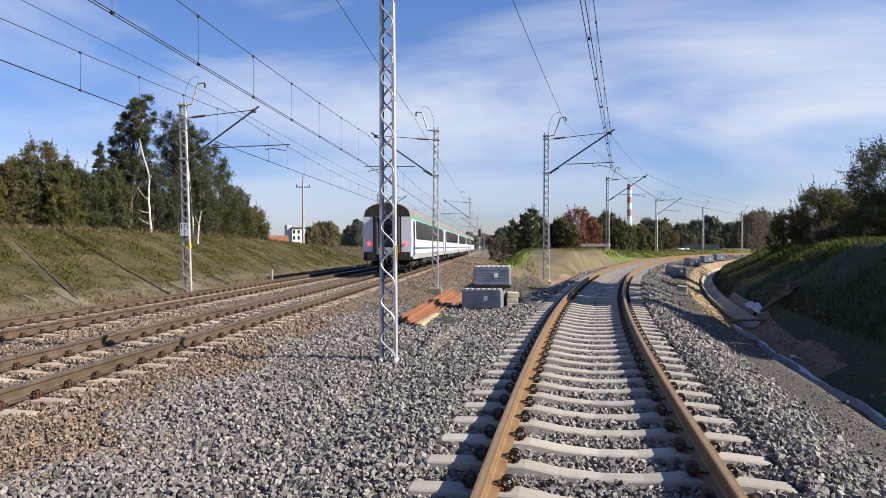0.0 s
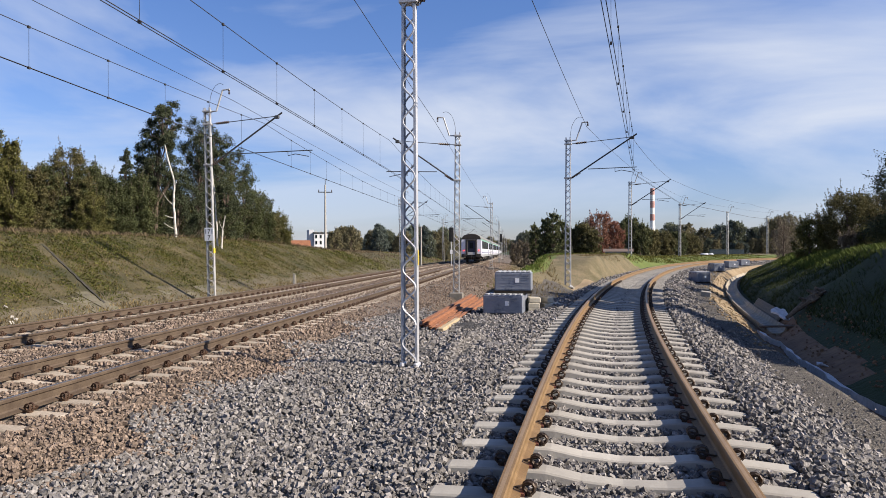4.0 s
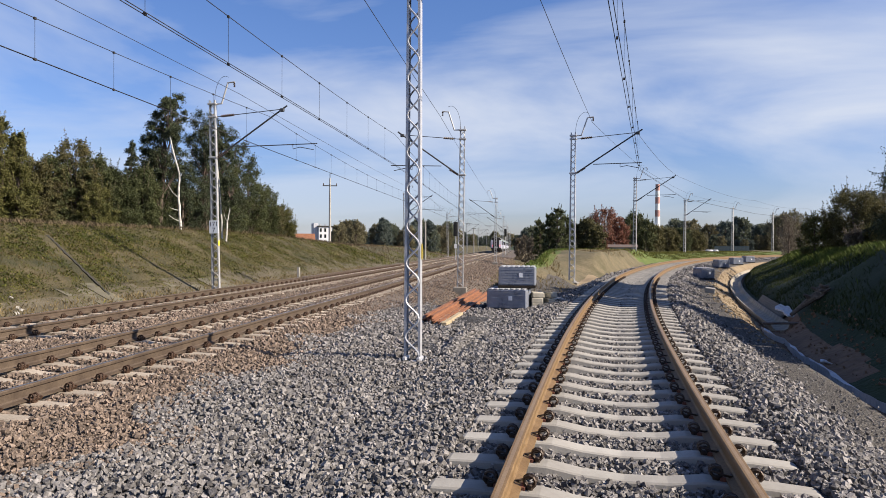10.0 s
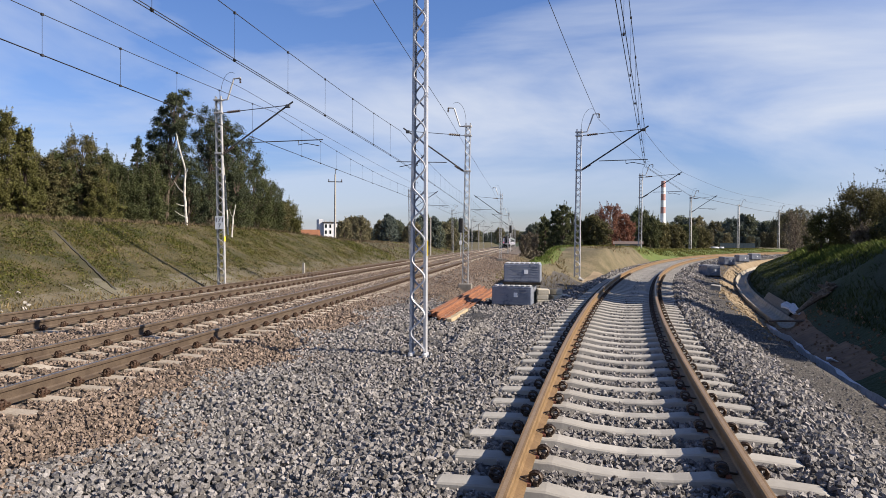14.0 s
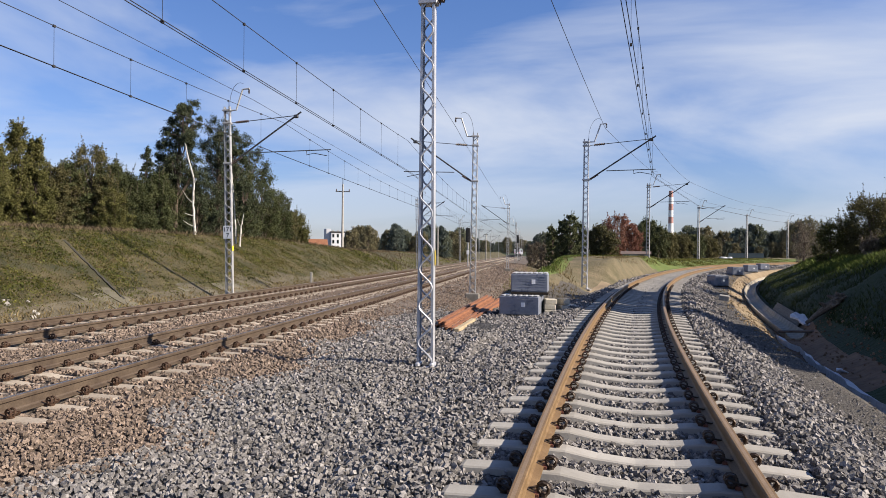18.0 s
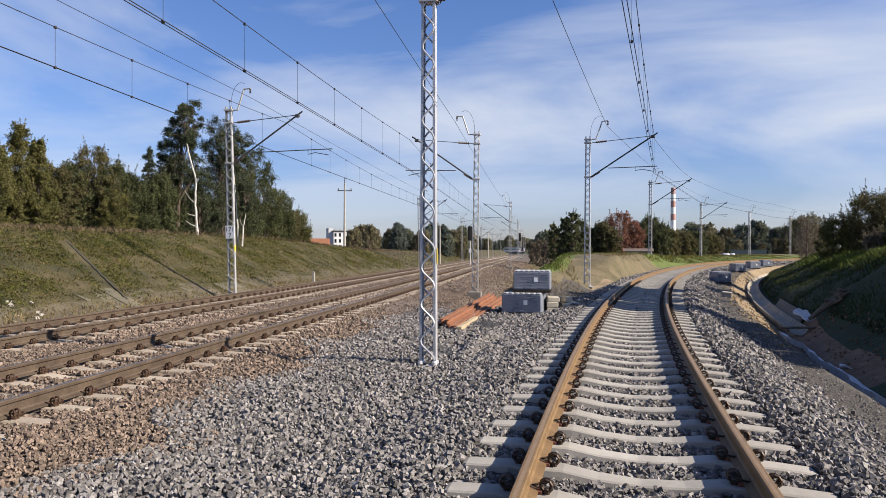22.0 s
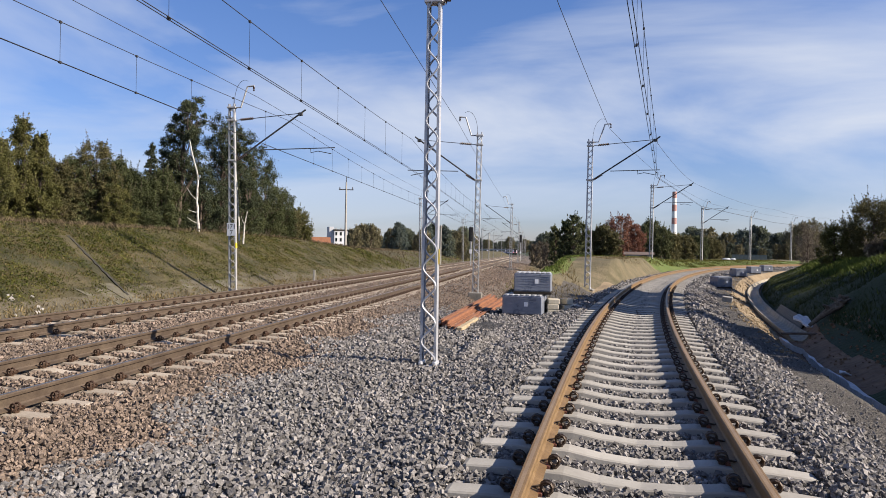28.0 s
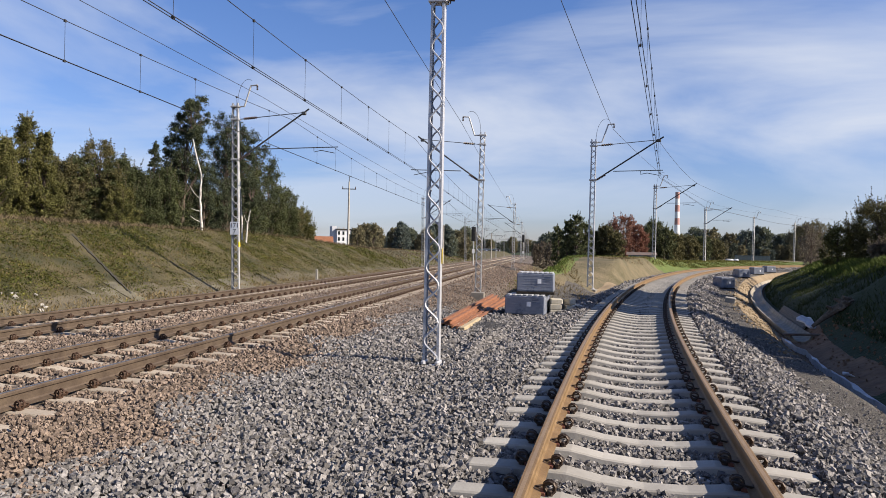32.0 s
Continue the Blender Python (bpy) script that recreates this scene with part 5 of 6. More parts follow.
def tree(label, x, y, z, h, r, leaf, bark, seed, leaves=7000, size=0.10, base=0.25, shape="round", group="trees", category="tree", trunk_r=None, lean=0.0, shoots=0):
    rng = np.random.default_rng(seed)
    top = thing("tree" if category == "tree" else "bush", label, category, group, at=pose(x, y, z, 0, 0, rng.uniform(0, 360)))
    tr = trunk_r or h * 0.018
    b = Build()
    stem = [(lean * t * h * 0.3 + 0.012 * h * math.sin(3 * t + seed), 0.01 * h * math.cos(4 * t), t * h * 0.93) for t in np.linspace(0, 1, 7)]
    b.tube(stem, [tr * (1.15 - 1.0 * t) + 0.008 for t in np.linspace(0, 1, 7)], 7)
    centres, radii, lines = [], [], []
    nl = 80
    for i in range(nl):
        t = base + (0.97 - base) * (i + 0.5) / nl
        q = (t - base) / (1 - base)
        if shape == "round":
            rr = r * math.sqrt(max(0.05, 1 - ((q - 0.42) / 0.60) ** 2))
        elif shape == "cone":
            rr = r * (1.05 - q) ** 0.75
        else:
            rr = r * (0.80 + 0.18 * math.sin(7 * q + seed)) * (1.0 if q < 0.85 else 0.6)
        a = i * 2.4 + rng.uniform(-.6, .6)
        s0 = Vector(stem[max(0, min(6, int(t * 6)) - 1)])
        out = rng.uniform(0.15, 1.0) ** 0.6
        e = Vector((s0.x + math.cos(a) * rr * out, s0.y + math.sin(a) * rr * out, t * h + rng.uniform(-.03, .03) * h))
        centres.append(e)
        radii.append(r * rng.uniform(0.14, 0.34))
        if i % 2 == 0:
            b.tube([s0, s0.lerp(e, 0.5) + Vector((0, 0, -0.01 * h)), e], [tr * 0.34, tr * 0.2, 0.006], 5)
        if q > 0.5 and i % 3 == 0:        # upright twigs that break the outline
            centres.append(e + Vector((rng.uniform(-.1, .1) * r, rng.uniform(-.1, .1) * r, 0.22 * r)))
            radii.append(r * 0.12)
        if shoots and q > 0.3 and rng.uniform() < shoots:
            up = rng.uniform(0.22, 0.62) * min(r, 1.2)
            g = e + Vector((math.cos(a) * up * 0.3 + rng.uniform(-.1, .1), math.sin(a) * up * 0.3 + rng.uniform(-.1, .1), up + 0.2 * r))
            lines.append((e, g))
            b.tube([e, g], [0.012, 0.004], 4)
    centres.append(Vector((stem[-1][0], stem[-1][1], h * 0.95)))
    radii.append(r * 0.16)
    part("trunk", b, bark, top)
    part("crown", leaf_cloud("crown", centres, radii, leaves, size, leaf, seed + 50, shoots=lines), None, top)
    return top


def blades(name, label, xs, ys, zs, height, width, mat, seed, category="grass"):
    rng = np.random.default_rng(seed)
    n = len(xs)
    h = height * rng.uniform(0.5, 1.3, n)
    a = rng.uniform(0, 6.28, n)
    dx, dy = np.cos(a) * width * h / height, np.sin(a) * width * h / height
    lx, ly = rng.normal(0, 0.4, n) * h, rng.normal(0, 0.4, n) * h
    p = np.stack([xs, ys, zs - 0.03], 1)
    v = np.stack([p + np.stack([dx, dy, 0 * h], 1), p - np.stack([dx, dy, 0 * h], 1), p + np.stack([lx * 0.4 - dx * .6, ly * 0.4 - dy * .6, h * 0.6], 1), p + np.stack([lx, ly, h], 1)], 1).reshape(-1, 3)
    c = 4 * np.arange(n)[:, None]
    corner = np.concatenate([c + np.array([0, 1, 2]), c + np.array([0, 2, 3])], 0)
    return thing(name, label, category, kind="stuff", data=quick_mesh(name, v, corner, 3, mat))


def spot(bearing, depth):
    """A place by its bearing (degrees to the right of the main line) and its distance."""
    a = radians(bearing)
    return depth * math.sin(a), depth * math.cos(a)


def make_left_wood():
    # bearing, distance, height of top over eye, half width, leaves, bark, shape
    rows = [
        (-42.4, 36.6, 5.33, 1.10, M_LEAFY, M_BARK, "cone"),
        (-41.1, 36.0, 4.73, 1.15, M_LEAFY, M_BARK, "round"),
        (-39.7, 37.8, 4.49, 1.06, M_LEAFY, M_BARK, "cone"),
        (-38.5, 38.5, 5.6, 1.05, M_LEAFY, M_BARK, "cone"),
        (-37.4, 38.6, 5.0, 1.0, M_LEAFY, M_BARK, "cone"),
        (-36.3, 39.9, 3.9, 1.1, M_LEAFO, M_BARK, "round"),
        (-35.1, 40.6, 4.2, 1.1, M_LEAF, M_BARK, "round"),
        (-33.8, 40.7, 5.0, 1.25, M_LEAFO, M_BARK, "round"),
        (-32.6, 40.9, 4.3, 1.1, M_LEAF, M_BARK, "round"),
        (-31.6, 41.1, 3.8, 1.0, M_LEAF, M_BARK, "round"),
        (-30.1, 41.3, 5.4, 0.70, M_PINE, M_BARK, "cone"),
        (-29.4, 41.5, 4.0, 1.0, M_LEAF, M_BARK, "round"),
        (-28.1, 42.7, 7.15, 1.22, M_PINE, M_BARK, "tall"),
        (-28.9, 43.4, 5.2, 1.0, M_PINE, M_BARK, "round"),
        (-25.0, 43.2, 7.35, 1.32, M_PINE, M_BARK, "tall"),
        (-24.3, 43.4, 7.04, 1.60, M_PINE, M_BARK, "tall"),
        (-22.8, 43.5, 5.89, 1.39, M_PINE, M_BARK, "round"),
        (-21.8, 43.9, 4.61, 1.25, M_LEAF, M_BARK, "round"),
        (-20.7, 44.2, 3.19, 0.95, M_LEAF, M_BARK, "round"),
        (-19.6, 45.0, 2.10, 0.60, M_LEAFO, M_BARK, "round"),
        (-18.7, 45.9, 1.29, 0.37, M_LEAFY, M_BARK, "round"),
        (-26.6, 43.3, 4.40, 1.39, M_PINE, M_BARK, "round"),
        (-23.7, 42.7, 4.35, 1.58, M_LEAF, M_BARK, "round"),
    ]
    k = 0
    for be, d, top, r, leaf, bark, shape in rows:
        grow = max(1.0, 19.6 / math.sin(radians(-be)) / d)        # the wood stands on top of the bank
        d, top, r = d * grow, top * grow, r * grow
        x, y = spot(be, d)
        z = ground_at(x, y) - 0.1
        tree("olive and yellowing deciduous tree on the grassy bank", x, y, z, top + 1.517 - z, r, leaf, bark, 100 + k, 24000 if r > 0.9 else 10000, 0.046, 0.45 if be == -28.1 else 0.04, shape, "trees on the bank", shoots=0.0 if leaf is M_PINE else 0.5)
        k += 1
    # bushes filling the foot of the wood
    made = []
    for i, leaf in enumerate((M_LEAF, M_LEAFO, M_LEAF, M_LEAFY)):
        made.append(tree("dense dark bush at the edge of the wood", -60, 20 + 6 * i, 1.5, 3.0, 1.35, leaf, M_BARK, 300 + i, 20000, 0.046, 0.01, "round", "bushes", "bush", shoots=0.6))
    rng = np.random.default_rng(21)
    for i in range(40):
        be = -45 + i * 0.66
        x, y = spot(be, max(40.5, 20.4 / math.sin(radians(-be))) + rng.uniform(-0.5, 2.5))
        copy_thing(made[i % 4], Matrix.Translation((x, y, ground_at(x, y) - 0.15)) @ pose(0, 0, 0, 0, 0, rng.uniform(0, 360)) @ Matrix.Scale(rng.uniform(0.7, 1.05), 4))
    # birches: bent white stems with bare stubs, their crowns among the dark trees
    def birch(be, d, line, thick, seed, crown_r, stubs):
        x, y = spot(be, d)
        z = ground_at(x, y) - 0.1
        t = thing("birch_tree", "white-barked birch with a dark green crown on the bank", "tree", "birches", at=pose(x, y, z, 0, 0, -be))
        rng = np.random.default_rng(seed)
        hs = np.linspace(0, line[-1][1], 16)
        px = np.interp(hs, [q[1] for q in line], [q[0] for q in line])
        pts = [Vector((a + rng.uniform(-.02, .02), rng.uniform(-.03, .03), c)) for a, c in zip(px, hs)]
        b = Build().tube(pts, [thick * (1 - 0.62 * u) * rng.uniform(0.9, 1.12) for u in np.linspace(0, 1, 16)], 9)
        for h0, dx, dz in stubs:
            o = Vector((float(np.interp(h0, hs, px)), 0, h0))
            b.tube([o, o + Vector((dx * 0.55, -0.08, dz * 0.4)), o + Vector((dx, -0.12, dz))], [thick * 0.34, thick * 0.22, 0.008], 6)
        part("trunk", b, M_BIRCH, t, "white bark with black scars")
        cen, rad, tip = [], [], pts[-1]
        for i in range(26):
            a, rr = rng.uniform(0, 6.28), crown_r * rng.uniform(0.2, 1.0)
            e = tip + Vector((math.cos(a) * rr, math.sin(a) * rr, rng.uniform(-0.3, 2.2) * crown_r))
            part("branch", Build().tube([tip, tip.lerp(e, 0.6) + Vector((0, 0, 0.12)), e], [0.03, 0.018, 0.005], 5), M_BARK, t)
            cen.append(e)
            rad.append(crown_r * rng.uniform(0.2, 0.36))
        part("crown", leaf_cloud("crown", cen, rad, 14000, 0.044, M_PINE, seed + 3), None, t)
    birch(-26.75, 41.6, ((0, 0), (-0.04, 0.9), (-0.13, 1.9), (-0.07, 3.1), (-0.27, 3.9), (-0.62, 5.4)), 0.078, 11, 0.95, ((1.2, -0.5, 0.15), (1.9, -0.55, 0.7), (0.6, -0.6, 0.35), (3.0, 0.16, 0.28)))
    birch(-23.75, 43.6, ((0, 0), (-0.07, 1.7), (-0.16, 3.0), (-0.30, 4.7)), 0.066, 12, 0.9, ((2.6, -0.25, 0.5),))
    birch(-23.5, 43.4, ((0, 0), (0.10, 1.3), (0.30, 2.4)), 0.062, 14, 0.6, ((1.2, -0.2, 0.5),))


def make_far_woods():
    """Rows of trees in the distance, by bearing and distance; few shapes, many copies."""
    rng = np.random.default_rng(5)
    protos = {}
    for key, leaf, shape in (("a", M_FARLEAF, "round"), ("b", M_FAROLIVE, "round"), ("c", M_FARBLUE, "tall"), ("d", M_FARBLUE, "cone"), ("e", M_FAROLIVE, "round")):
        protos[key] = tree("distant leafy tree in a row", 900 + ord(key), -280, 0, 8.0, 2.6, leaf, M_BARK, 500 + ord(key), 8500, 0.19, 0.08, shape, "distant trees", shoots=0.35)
    def put(be, d, top, key):
        x, y = spot(be, d)
        z = ground_at(x, y) - 0.3
        s = (top + 1.517 - z) / 8.0
        copy_thing(protos[key], Matrix.Translation((x, y, z)) @ pose(0, 0, 0, 0, 0, rng.uniform(0, 360)) @ Matrix.Scale(max(s, 0.15), 4))
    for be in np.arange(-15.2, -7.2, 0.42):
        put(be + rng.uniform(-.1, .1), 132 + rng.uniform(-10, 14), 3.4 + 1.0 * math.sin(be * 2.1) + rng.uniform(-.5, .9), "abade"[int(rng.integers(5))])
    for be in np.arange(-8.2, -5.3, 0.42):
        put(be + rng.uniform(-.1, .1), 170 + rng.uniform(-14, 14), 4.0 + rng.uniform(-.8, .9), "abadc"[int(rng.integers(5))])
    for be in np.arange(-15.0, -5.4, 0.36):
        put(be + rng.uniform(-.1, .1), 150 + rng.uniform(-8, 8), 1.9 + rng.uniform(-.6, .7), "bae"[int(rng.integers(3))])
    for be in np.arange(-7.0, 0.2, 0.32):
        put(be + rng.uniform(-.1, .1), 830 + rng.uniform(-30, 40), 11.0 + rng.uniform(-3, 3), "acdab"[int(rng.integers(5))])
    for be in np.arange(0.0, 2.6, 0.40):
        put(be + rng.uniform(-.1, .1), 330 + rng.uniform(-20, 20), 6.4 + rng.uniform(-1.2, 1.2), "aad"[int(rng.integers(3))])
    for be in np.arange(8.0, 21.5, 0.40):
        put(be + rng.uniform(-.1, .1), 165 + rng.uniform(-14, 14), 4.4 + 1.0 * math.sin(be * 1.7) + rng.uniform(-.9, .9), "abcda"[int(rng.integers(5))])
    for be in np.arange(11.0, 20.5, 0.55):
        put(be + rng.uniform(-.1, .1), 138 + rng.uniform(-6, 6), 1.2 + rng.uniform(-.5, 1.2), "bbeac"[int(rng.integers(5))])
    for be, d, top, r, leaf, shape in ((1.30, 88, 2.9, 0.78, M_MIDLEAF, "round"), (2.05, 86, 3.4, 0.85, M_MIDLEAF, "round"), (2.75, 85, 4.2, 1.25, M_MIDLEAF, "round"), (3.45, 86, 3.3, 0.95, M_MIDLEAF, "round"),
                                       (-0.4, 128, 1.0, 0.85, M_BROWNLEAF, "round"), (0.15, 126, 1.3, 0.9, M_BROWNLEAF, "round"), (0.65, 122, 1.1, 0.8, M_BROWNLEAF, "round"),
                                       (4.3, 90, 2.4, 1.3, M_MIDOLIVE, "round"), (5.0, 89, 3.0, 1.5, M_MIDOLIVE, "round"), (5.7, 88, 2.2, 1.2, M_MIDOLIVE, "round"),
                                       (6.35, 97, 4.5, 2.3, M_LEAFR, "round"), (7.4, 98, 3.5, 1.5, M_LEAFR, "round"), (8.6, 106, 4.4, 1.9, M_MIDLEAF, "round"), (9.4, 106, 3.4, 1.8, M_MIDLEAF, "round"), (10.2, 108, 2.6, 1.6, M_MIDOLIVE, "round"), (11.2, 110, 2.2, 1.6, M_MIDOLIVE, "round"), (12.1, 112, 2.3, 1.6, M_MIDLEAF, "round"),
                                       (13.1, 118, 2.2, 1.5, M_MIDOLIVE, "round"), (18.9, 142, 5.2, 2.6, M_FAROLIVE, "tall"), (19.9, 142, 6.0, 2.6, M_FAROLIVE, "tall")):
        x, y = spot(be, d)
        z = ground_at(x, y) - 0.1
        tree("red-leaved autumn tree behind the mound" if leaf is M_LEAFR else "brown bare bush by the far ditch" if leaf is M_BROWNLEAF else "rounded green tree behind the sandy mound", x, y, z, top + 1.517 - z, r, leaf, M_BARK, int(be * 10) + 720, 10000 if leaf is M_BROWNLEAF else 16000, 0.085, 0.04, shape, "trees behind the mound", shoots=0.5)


def make_right_trees():
    for i, (x, y, top, r, leaf, n, shape, label) in enumerate((
            (17.2, 33.0, 4.1, 2.1, M_PINE, 20000, "tall", "dark green tree on top of the shaded bank"),
            (16.6, 32.4, 1.9, 1.2, M_LEAF, 9000, "round", "dark bush on top of the shaded bank"),
            (19.2, 33.5, 3.9, 2.0, M_PINE, 14000, "round", "dark green tree on top of the shaded bank"),
            (17.2, 39.4, 2.75, 1.6, M_LEAFO, 16000, "round", "olive rounded tree on top of the shaded bank"),
            (18.9, 39.8, 2.7, 1.6, M_LEAFO, 12000, "round", "olive rounded tree on top of the shaded bank"),
            (15.4, 39.8, 1.5, 0.85, M_LEAFY, 6000, "round", "yellowing bush on top of the shaded bank"),
            (16.9, 36.2, 0.95, 0.75, M_LEAFY, 4500, "round", "yellowing bush on top of the shaded bank"),
            (16.2, 36.6, 0.75, 0.6, M_BROWNLEAF, 3000, "round", "brown withered bush on top of the shaded bank"),
            (19.3, 54.5, 2.1, 0.9, M_BROWNLEAF, 1500, "round", "bare brown twiggy tree on the bank"),
            (20.3, 57.5, 1.5, 0.8, M_BROWNLEAF, 1300, "round", "bare brown twiggy tree on the bank"),
            (21.4, 51.5, 2.0, 1.3, M_LEAFO, 9000, "round", "olive rounded tree on top of the shaded bank"),
            (23.4, 49.5, 2.8, 1.7, M_LEAF, 9000, "round", "dark bush on top of the shaded bank"))):
        z = ground_at(x, y) - 0.1
        tree(label, x, y, z, top + 1.517 - z, r, leaf, M_BARK, 800 + i, int(1.5 * n), 0.047, 0.05, shape, "trees on the shaded bank", shoots=0.4)
    # trees beside the camera that shade the bank and the track
    for i, (x, y, top, r, base, n) in enumerate(((13.0, 18.8, 6.0, 1.3, 0.70, 16000), (14.0, 21.2, 6.6, 1.35, 0.74, 18000), (15.2, 23.6, 7.3, 1.35, 0.76, 18000), (16.6, 26.2, 7.7, 1.3, 0.77, 14000), (12.3, 18.0, 3.1, 1.5, 0.03, 12000), (11.6, 16.2, 2.5, 1.4, 0.03, 12000),
                                            (11.2, 14.4, 2.1, 1.4, 0.03, 10000), (10.9, 12.6, 1.7, 1.2, 0.03, 6000), (10.8, 10.4, 1.3, 1.0, 0.03, 1500), (11.0, 8.6, 1.5, 1.1, 0.03, 1400))):
        z = ground_at(x, y) - 0.1
        tree("leafy tree on the bank that shades the track", x, y, z, top + 1.517 - z, r, M_LEAF, M_BARK, 900 + i, n, 0.10, base, "round", "trees on the shaded bank")


def make_grass():
    rng = np.random.default_rng(31)
    def strip(n, y0, y1, x0, x1, lo=1.0):
        y = y0 + (y1 - y0) * rng.uniform(0, 1, n) ** lo
        x = rng.uniform(0, 1, n) * (x1 - x0) + x0 + main_dx(y)
        return x, y, ground_z(x, y)
    clump = lambda x, y, s, t: np.array([noise.noise(Vector((a * s, b * s, t))) for a, b in zip(x, y)])
    def bare(x, y):
        q = (-12.95 - x) / 4.6                     # the gutter's line stays clear
        off = y - 21.6 - 2.9 * q
        return (rng.uniform(0, 1, len(x)) < np.clip((-13.0 - x + main_dx(y)) / 2.0, 0.12, 1.0)) & ((off < -0.55) | (off > 0.12) | (q > 1))
    def herbs(name, label, mat, seed, n, lo, hi, size, high):
        """Low weeds: small leaves lying close to the bank, in patches."""
        x, y, z = strip(n, 10, 78, -19.8, -13.05, 1.5)
        c = clump(x, y, 0.42, 3.0) + 0.6 * clump(x, y, 1.9, 8.0)
        k = (c > lo) & (c < hi) & bare(x, y)
        x, y, z = x[k], y[k], z[k]
        m = len(x)
        g = np.random.default_rng(seed)
        p = np.stack([x, y, z + high * g.uniform(-0.2, 1, m) ** 2 * g.uniform(0.3, 1, m)], 1)
        a = g.uniform(0, 6.28, m)
        t = np.stack([np.cos(a), np.sin(a), g.uniform(-.5, .9, m)], 1)
        b = np.stack([-np.sin(a), np.cos(a), g.uniform(-.6, .6, m)], 1)
        q = size * g.uniform(0.5, 1.5, m)[:, None]
        v = np.stack([p - t * q, p + t * q + b * q * 0.5, p + t * q - b * q * 0.5], 1).reshape(-1, 3)
        thing(name, label, "weeds", kind="stuff", data=quick_mesh(name, v, np.arange(3 * m).reshape(-1, 3), 3, mat))
    herbs("bank_grass", "green weeds and grass on the railway bank", M_BLADE, 1, 120000, 0.0, 9, 0.034, 0.10)
    herbs("bank_straw", "dry yellow grass litter on the railway bank", M_STRAW, 2, 70000, -9, 0.16, 0.028, 0.05)
    herbs("bank_green_tufts", "yellow-green low weeds on the railway bank", M_OLIVEBLADE, 12, 150000, -0.28, 0.5, 0.032, 0.09)
    for seed, n, mat, label, rad in ((13, 900, M_BLADE, "dark green tussocks on the railway bank", 0.13), (14, 1700, M_OLIVEBLADE, "yellow-green tussocks on the railway bank", 0.15), (15, 1100, M_STRAW, "dry straw tussocks on the railway bank", 0.12)):
        x, y, z = strip(n, 10, 70, -19.0, -13.2, 1.5)
        k = bare(x, y)
        x, y = np.repeat(x[k], 26), np.repeat(y[k], 26)
        x, y = x + rng.normal(0, rad, len(x)), y + rng.normal(0, rad, len(y))
        blades("grass_tussocks", label, x, y, ground_z(x, y), 0.085, 0.014, mat, seed)
    n = 30000
    y = rng.uniform(66, 175, n)
    x = rng.uniform(-36, -13.2, n) + main_dx(y)
    k = clump(x, y, 0.12, 5.0) + 0.03 * (-16.5 - x) > 0
    blades("dry_verge", "brown weeds beyond the main line", x[k], y[k], ground_z(x[k], y[k]), 0.24, 0.03, M_WEED, 16, "weeds")
    blades("green_verge", "green grass beyond the main line", x[~k], y[~k], ground_z(x[~k], y[~k]), 0.18, 0.035, M_OLIVEBLADE, 19)
    x, y, z = strip(17000, 10, 90, -22.5, -18.0, 1.2)
    blades("weed_stalks", "tall brown weeds along the top of the bank", x, y, z, 0.26, 0.005, M_WEED, 3, "weeds")
    x, y, z = strip(5000, 14, 60, -13.4, -12.5, 1.3)
    blades("foot_grass", "pale grass at the foot of the bank", x, y, z, 0.16, 0.016, M_STRAW, 4)
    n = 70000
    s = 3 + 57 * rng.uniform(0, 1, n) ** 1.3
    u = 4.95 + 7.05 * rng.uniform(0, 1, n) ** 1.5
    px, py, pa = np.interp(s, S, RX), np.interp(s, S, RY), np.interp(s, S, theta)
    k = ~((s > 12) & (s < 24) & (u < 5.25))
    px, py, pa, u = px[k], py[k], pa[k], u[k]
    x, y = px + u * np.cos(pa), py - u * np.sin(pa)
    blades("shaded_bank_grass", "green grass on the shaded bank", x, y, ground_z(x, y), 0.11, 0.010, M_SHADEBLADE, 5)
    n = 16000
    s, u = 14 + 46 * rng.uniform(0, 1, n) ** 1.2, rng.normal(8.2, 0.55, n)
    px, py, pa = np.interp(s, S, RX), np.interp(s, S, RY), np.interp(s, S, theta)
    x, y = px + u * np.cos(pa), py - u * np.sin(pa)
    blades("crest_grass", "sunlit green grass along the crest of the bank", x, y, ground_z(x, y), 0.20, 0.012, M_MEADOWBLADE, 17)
    n = 40000
    y = rng.uniform(56, 115, n)
    x = curve_x(y) - rng.uniform(3.4, 14, n)
    blades("field_grass", "bright green and yellow grass beside the curved track", x, y, ground_z(x, y), 0.16, 0.022, M_OLIVEBLADE, 6)
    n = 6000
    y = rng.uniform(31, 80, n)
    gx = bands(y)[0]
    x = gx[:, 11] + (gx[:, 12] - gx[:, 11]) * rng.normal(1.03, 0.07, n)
    blades("mound_grass", "sun-brightened green grass along the crest of the mound", x, y, ground_z(x, y), 0.16, 0.018, M_MEADOWBLADE, 8)
    n = 6000
    y = rng.uniform(46, 62, n)
    x = curve_x(y) - rng.uniform(3.2, 7.5, n)
    blades("mound_straw", "sparse dry grass on the sandy mound", x, y, ground_z(x, y), 0.11, 0.012, M_STRAW, 9)
    n = 5000
    y = rng.uniform(26, 70, n)
    x = MAIN_X + 2.05 + main_dx(y) + rng.normal(3.0, 0.45, n)
    blades("ditch_green", "yellow-green grass at the edge of the ditch", x, y, ground_z(x, y), 0.17, 0.014, M_OLIVEBLADE, 18)
    n = 20000
    y = 25 + 95 * rng.uniform(0, 1, n)
    J = MAIN_X + 2.6 + main_dx(y)
    x = rng.uniform(1.9, 5.5, n) + J
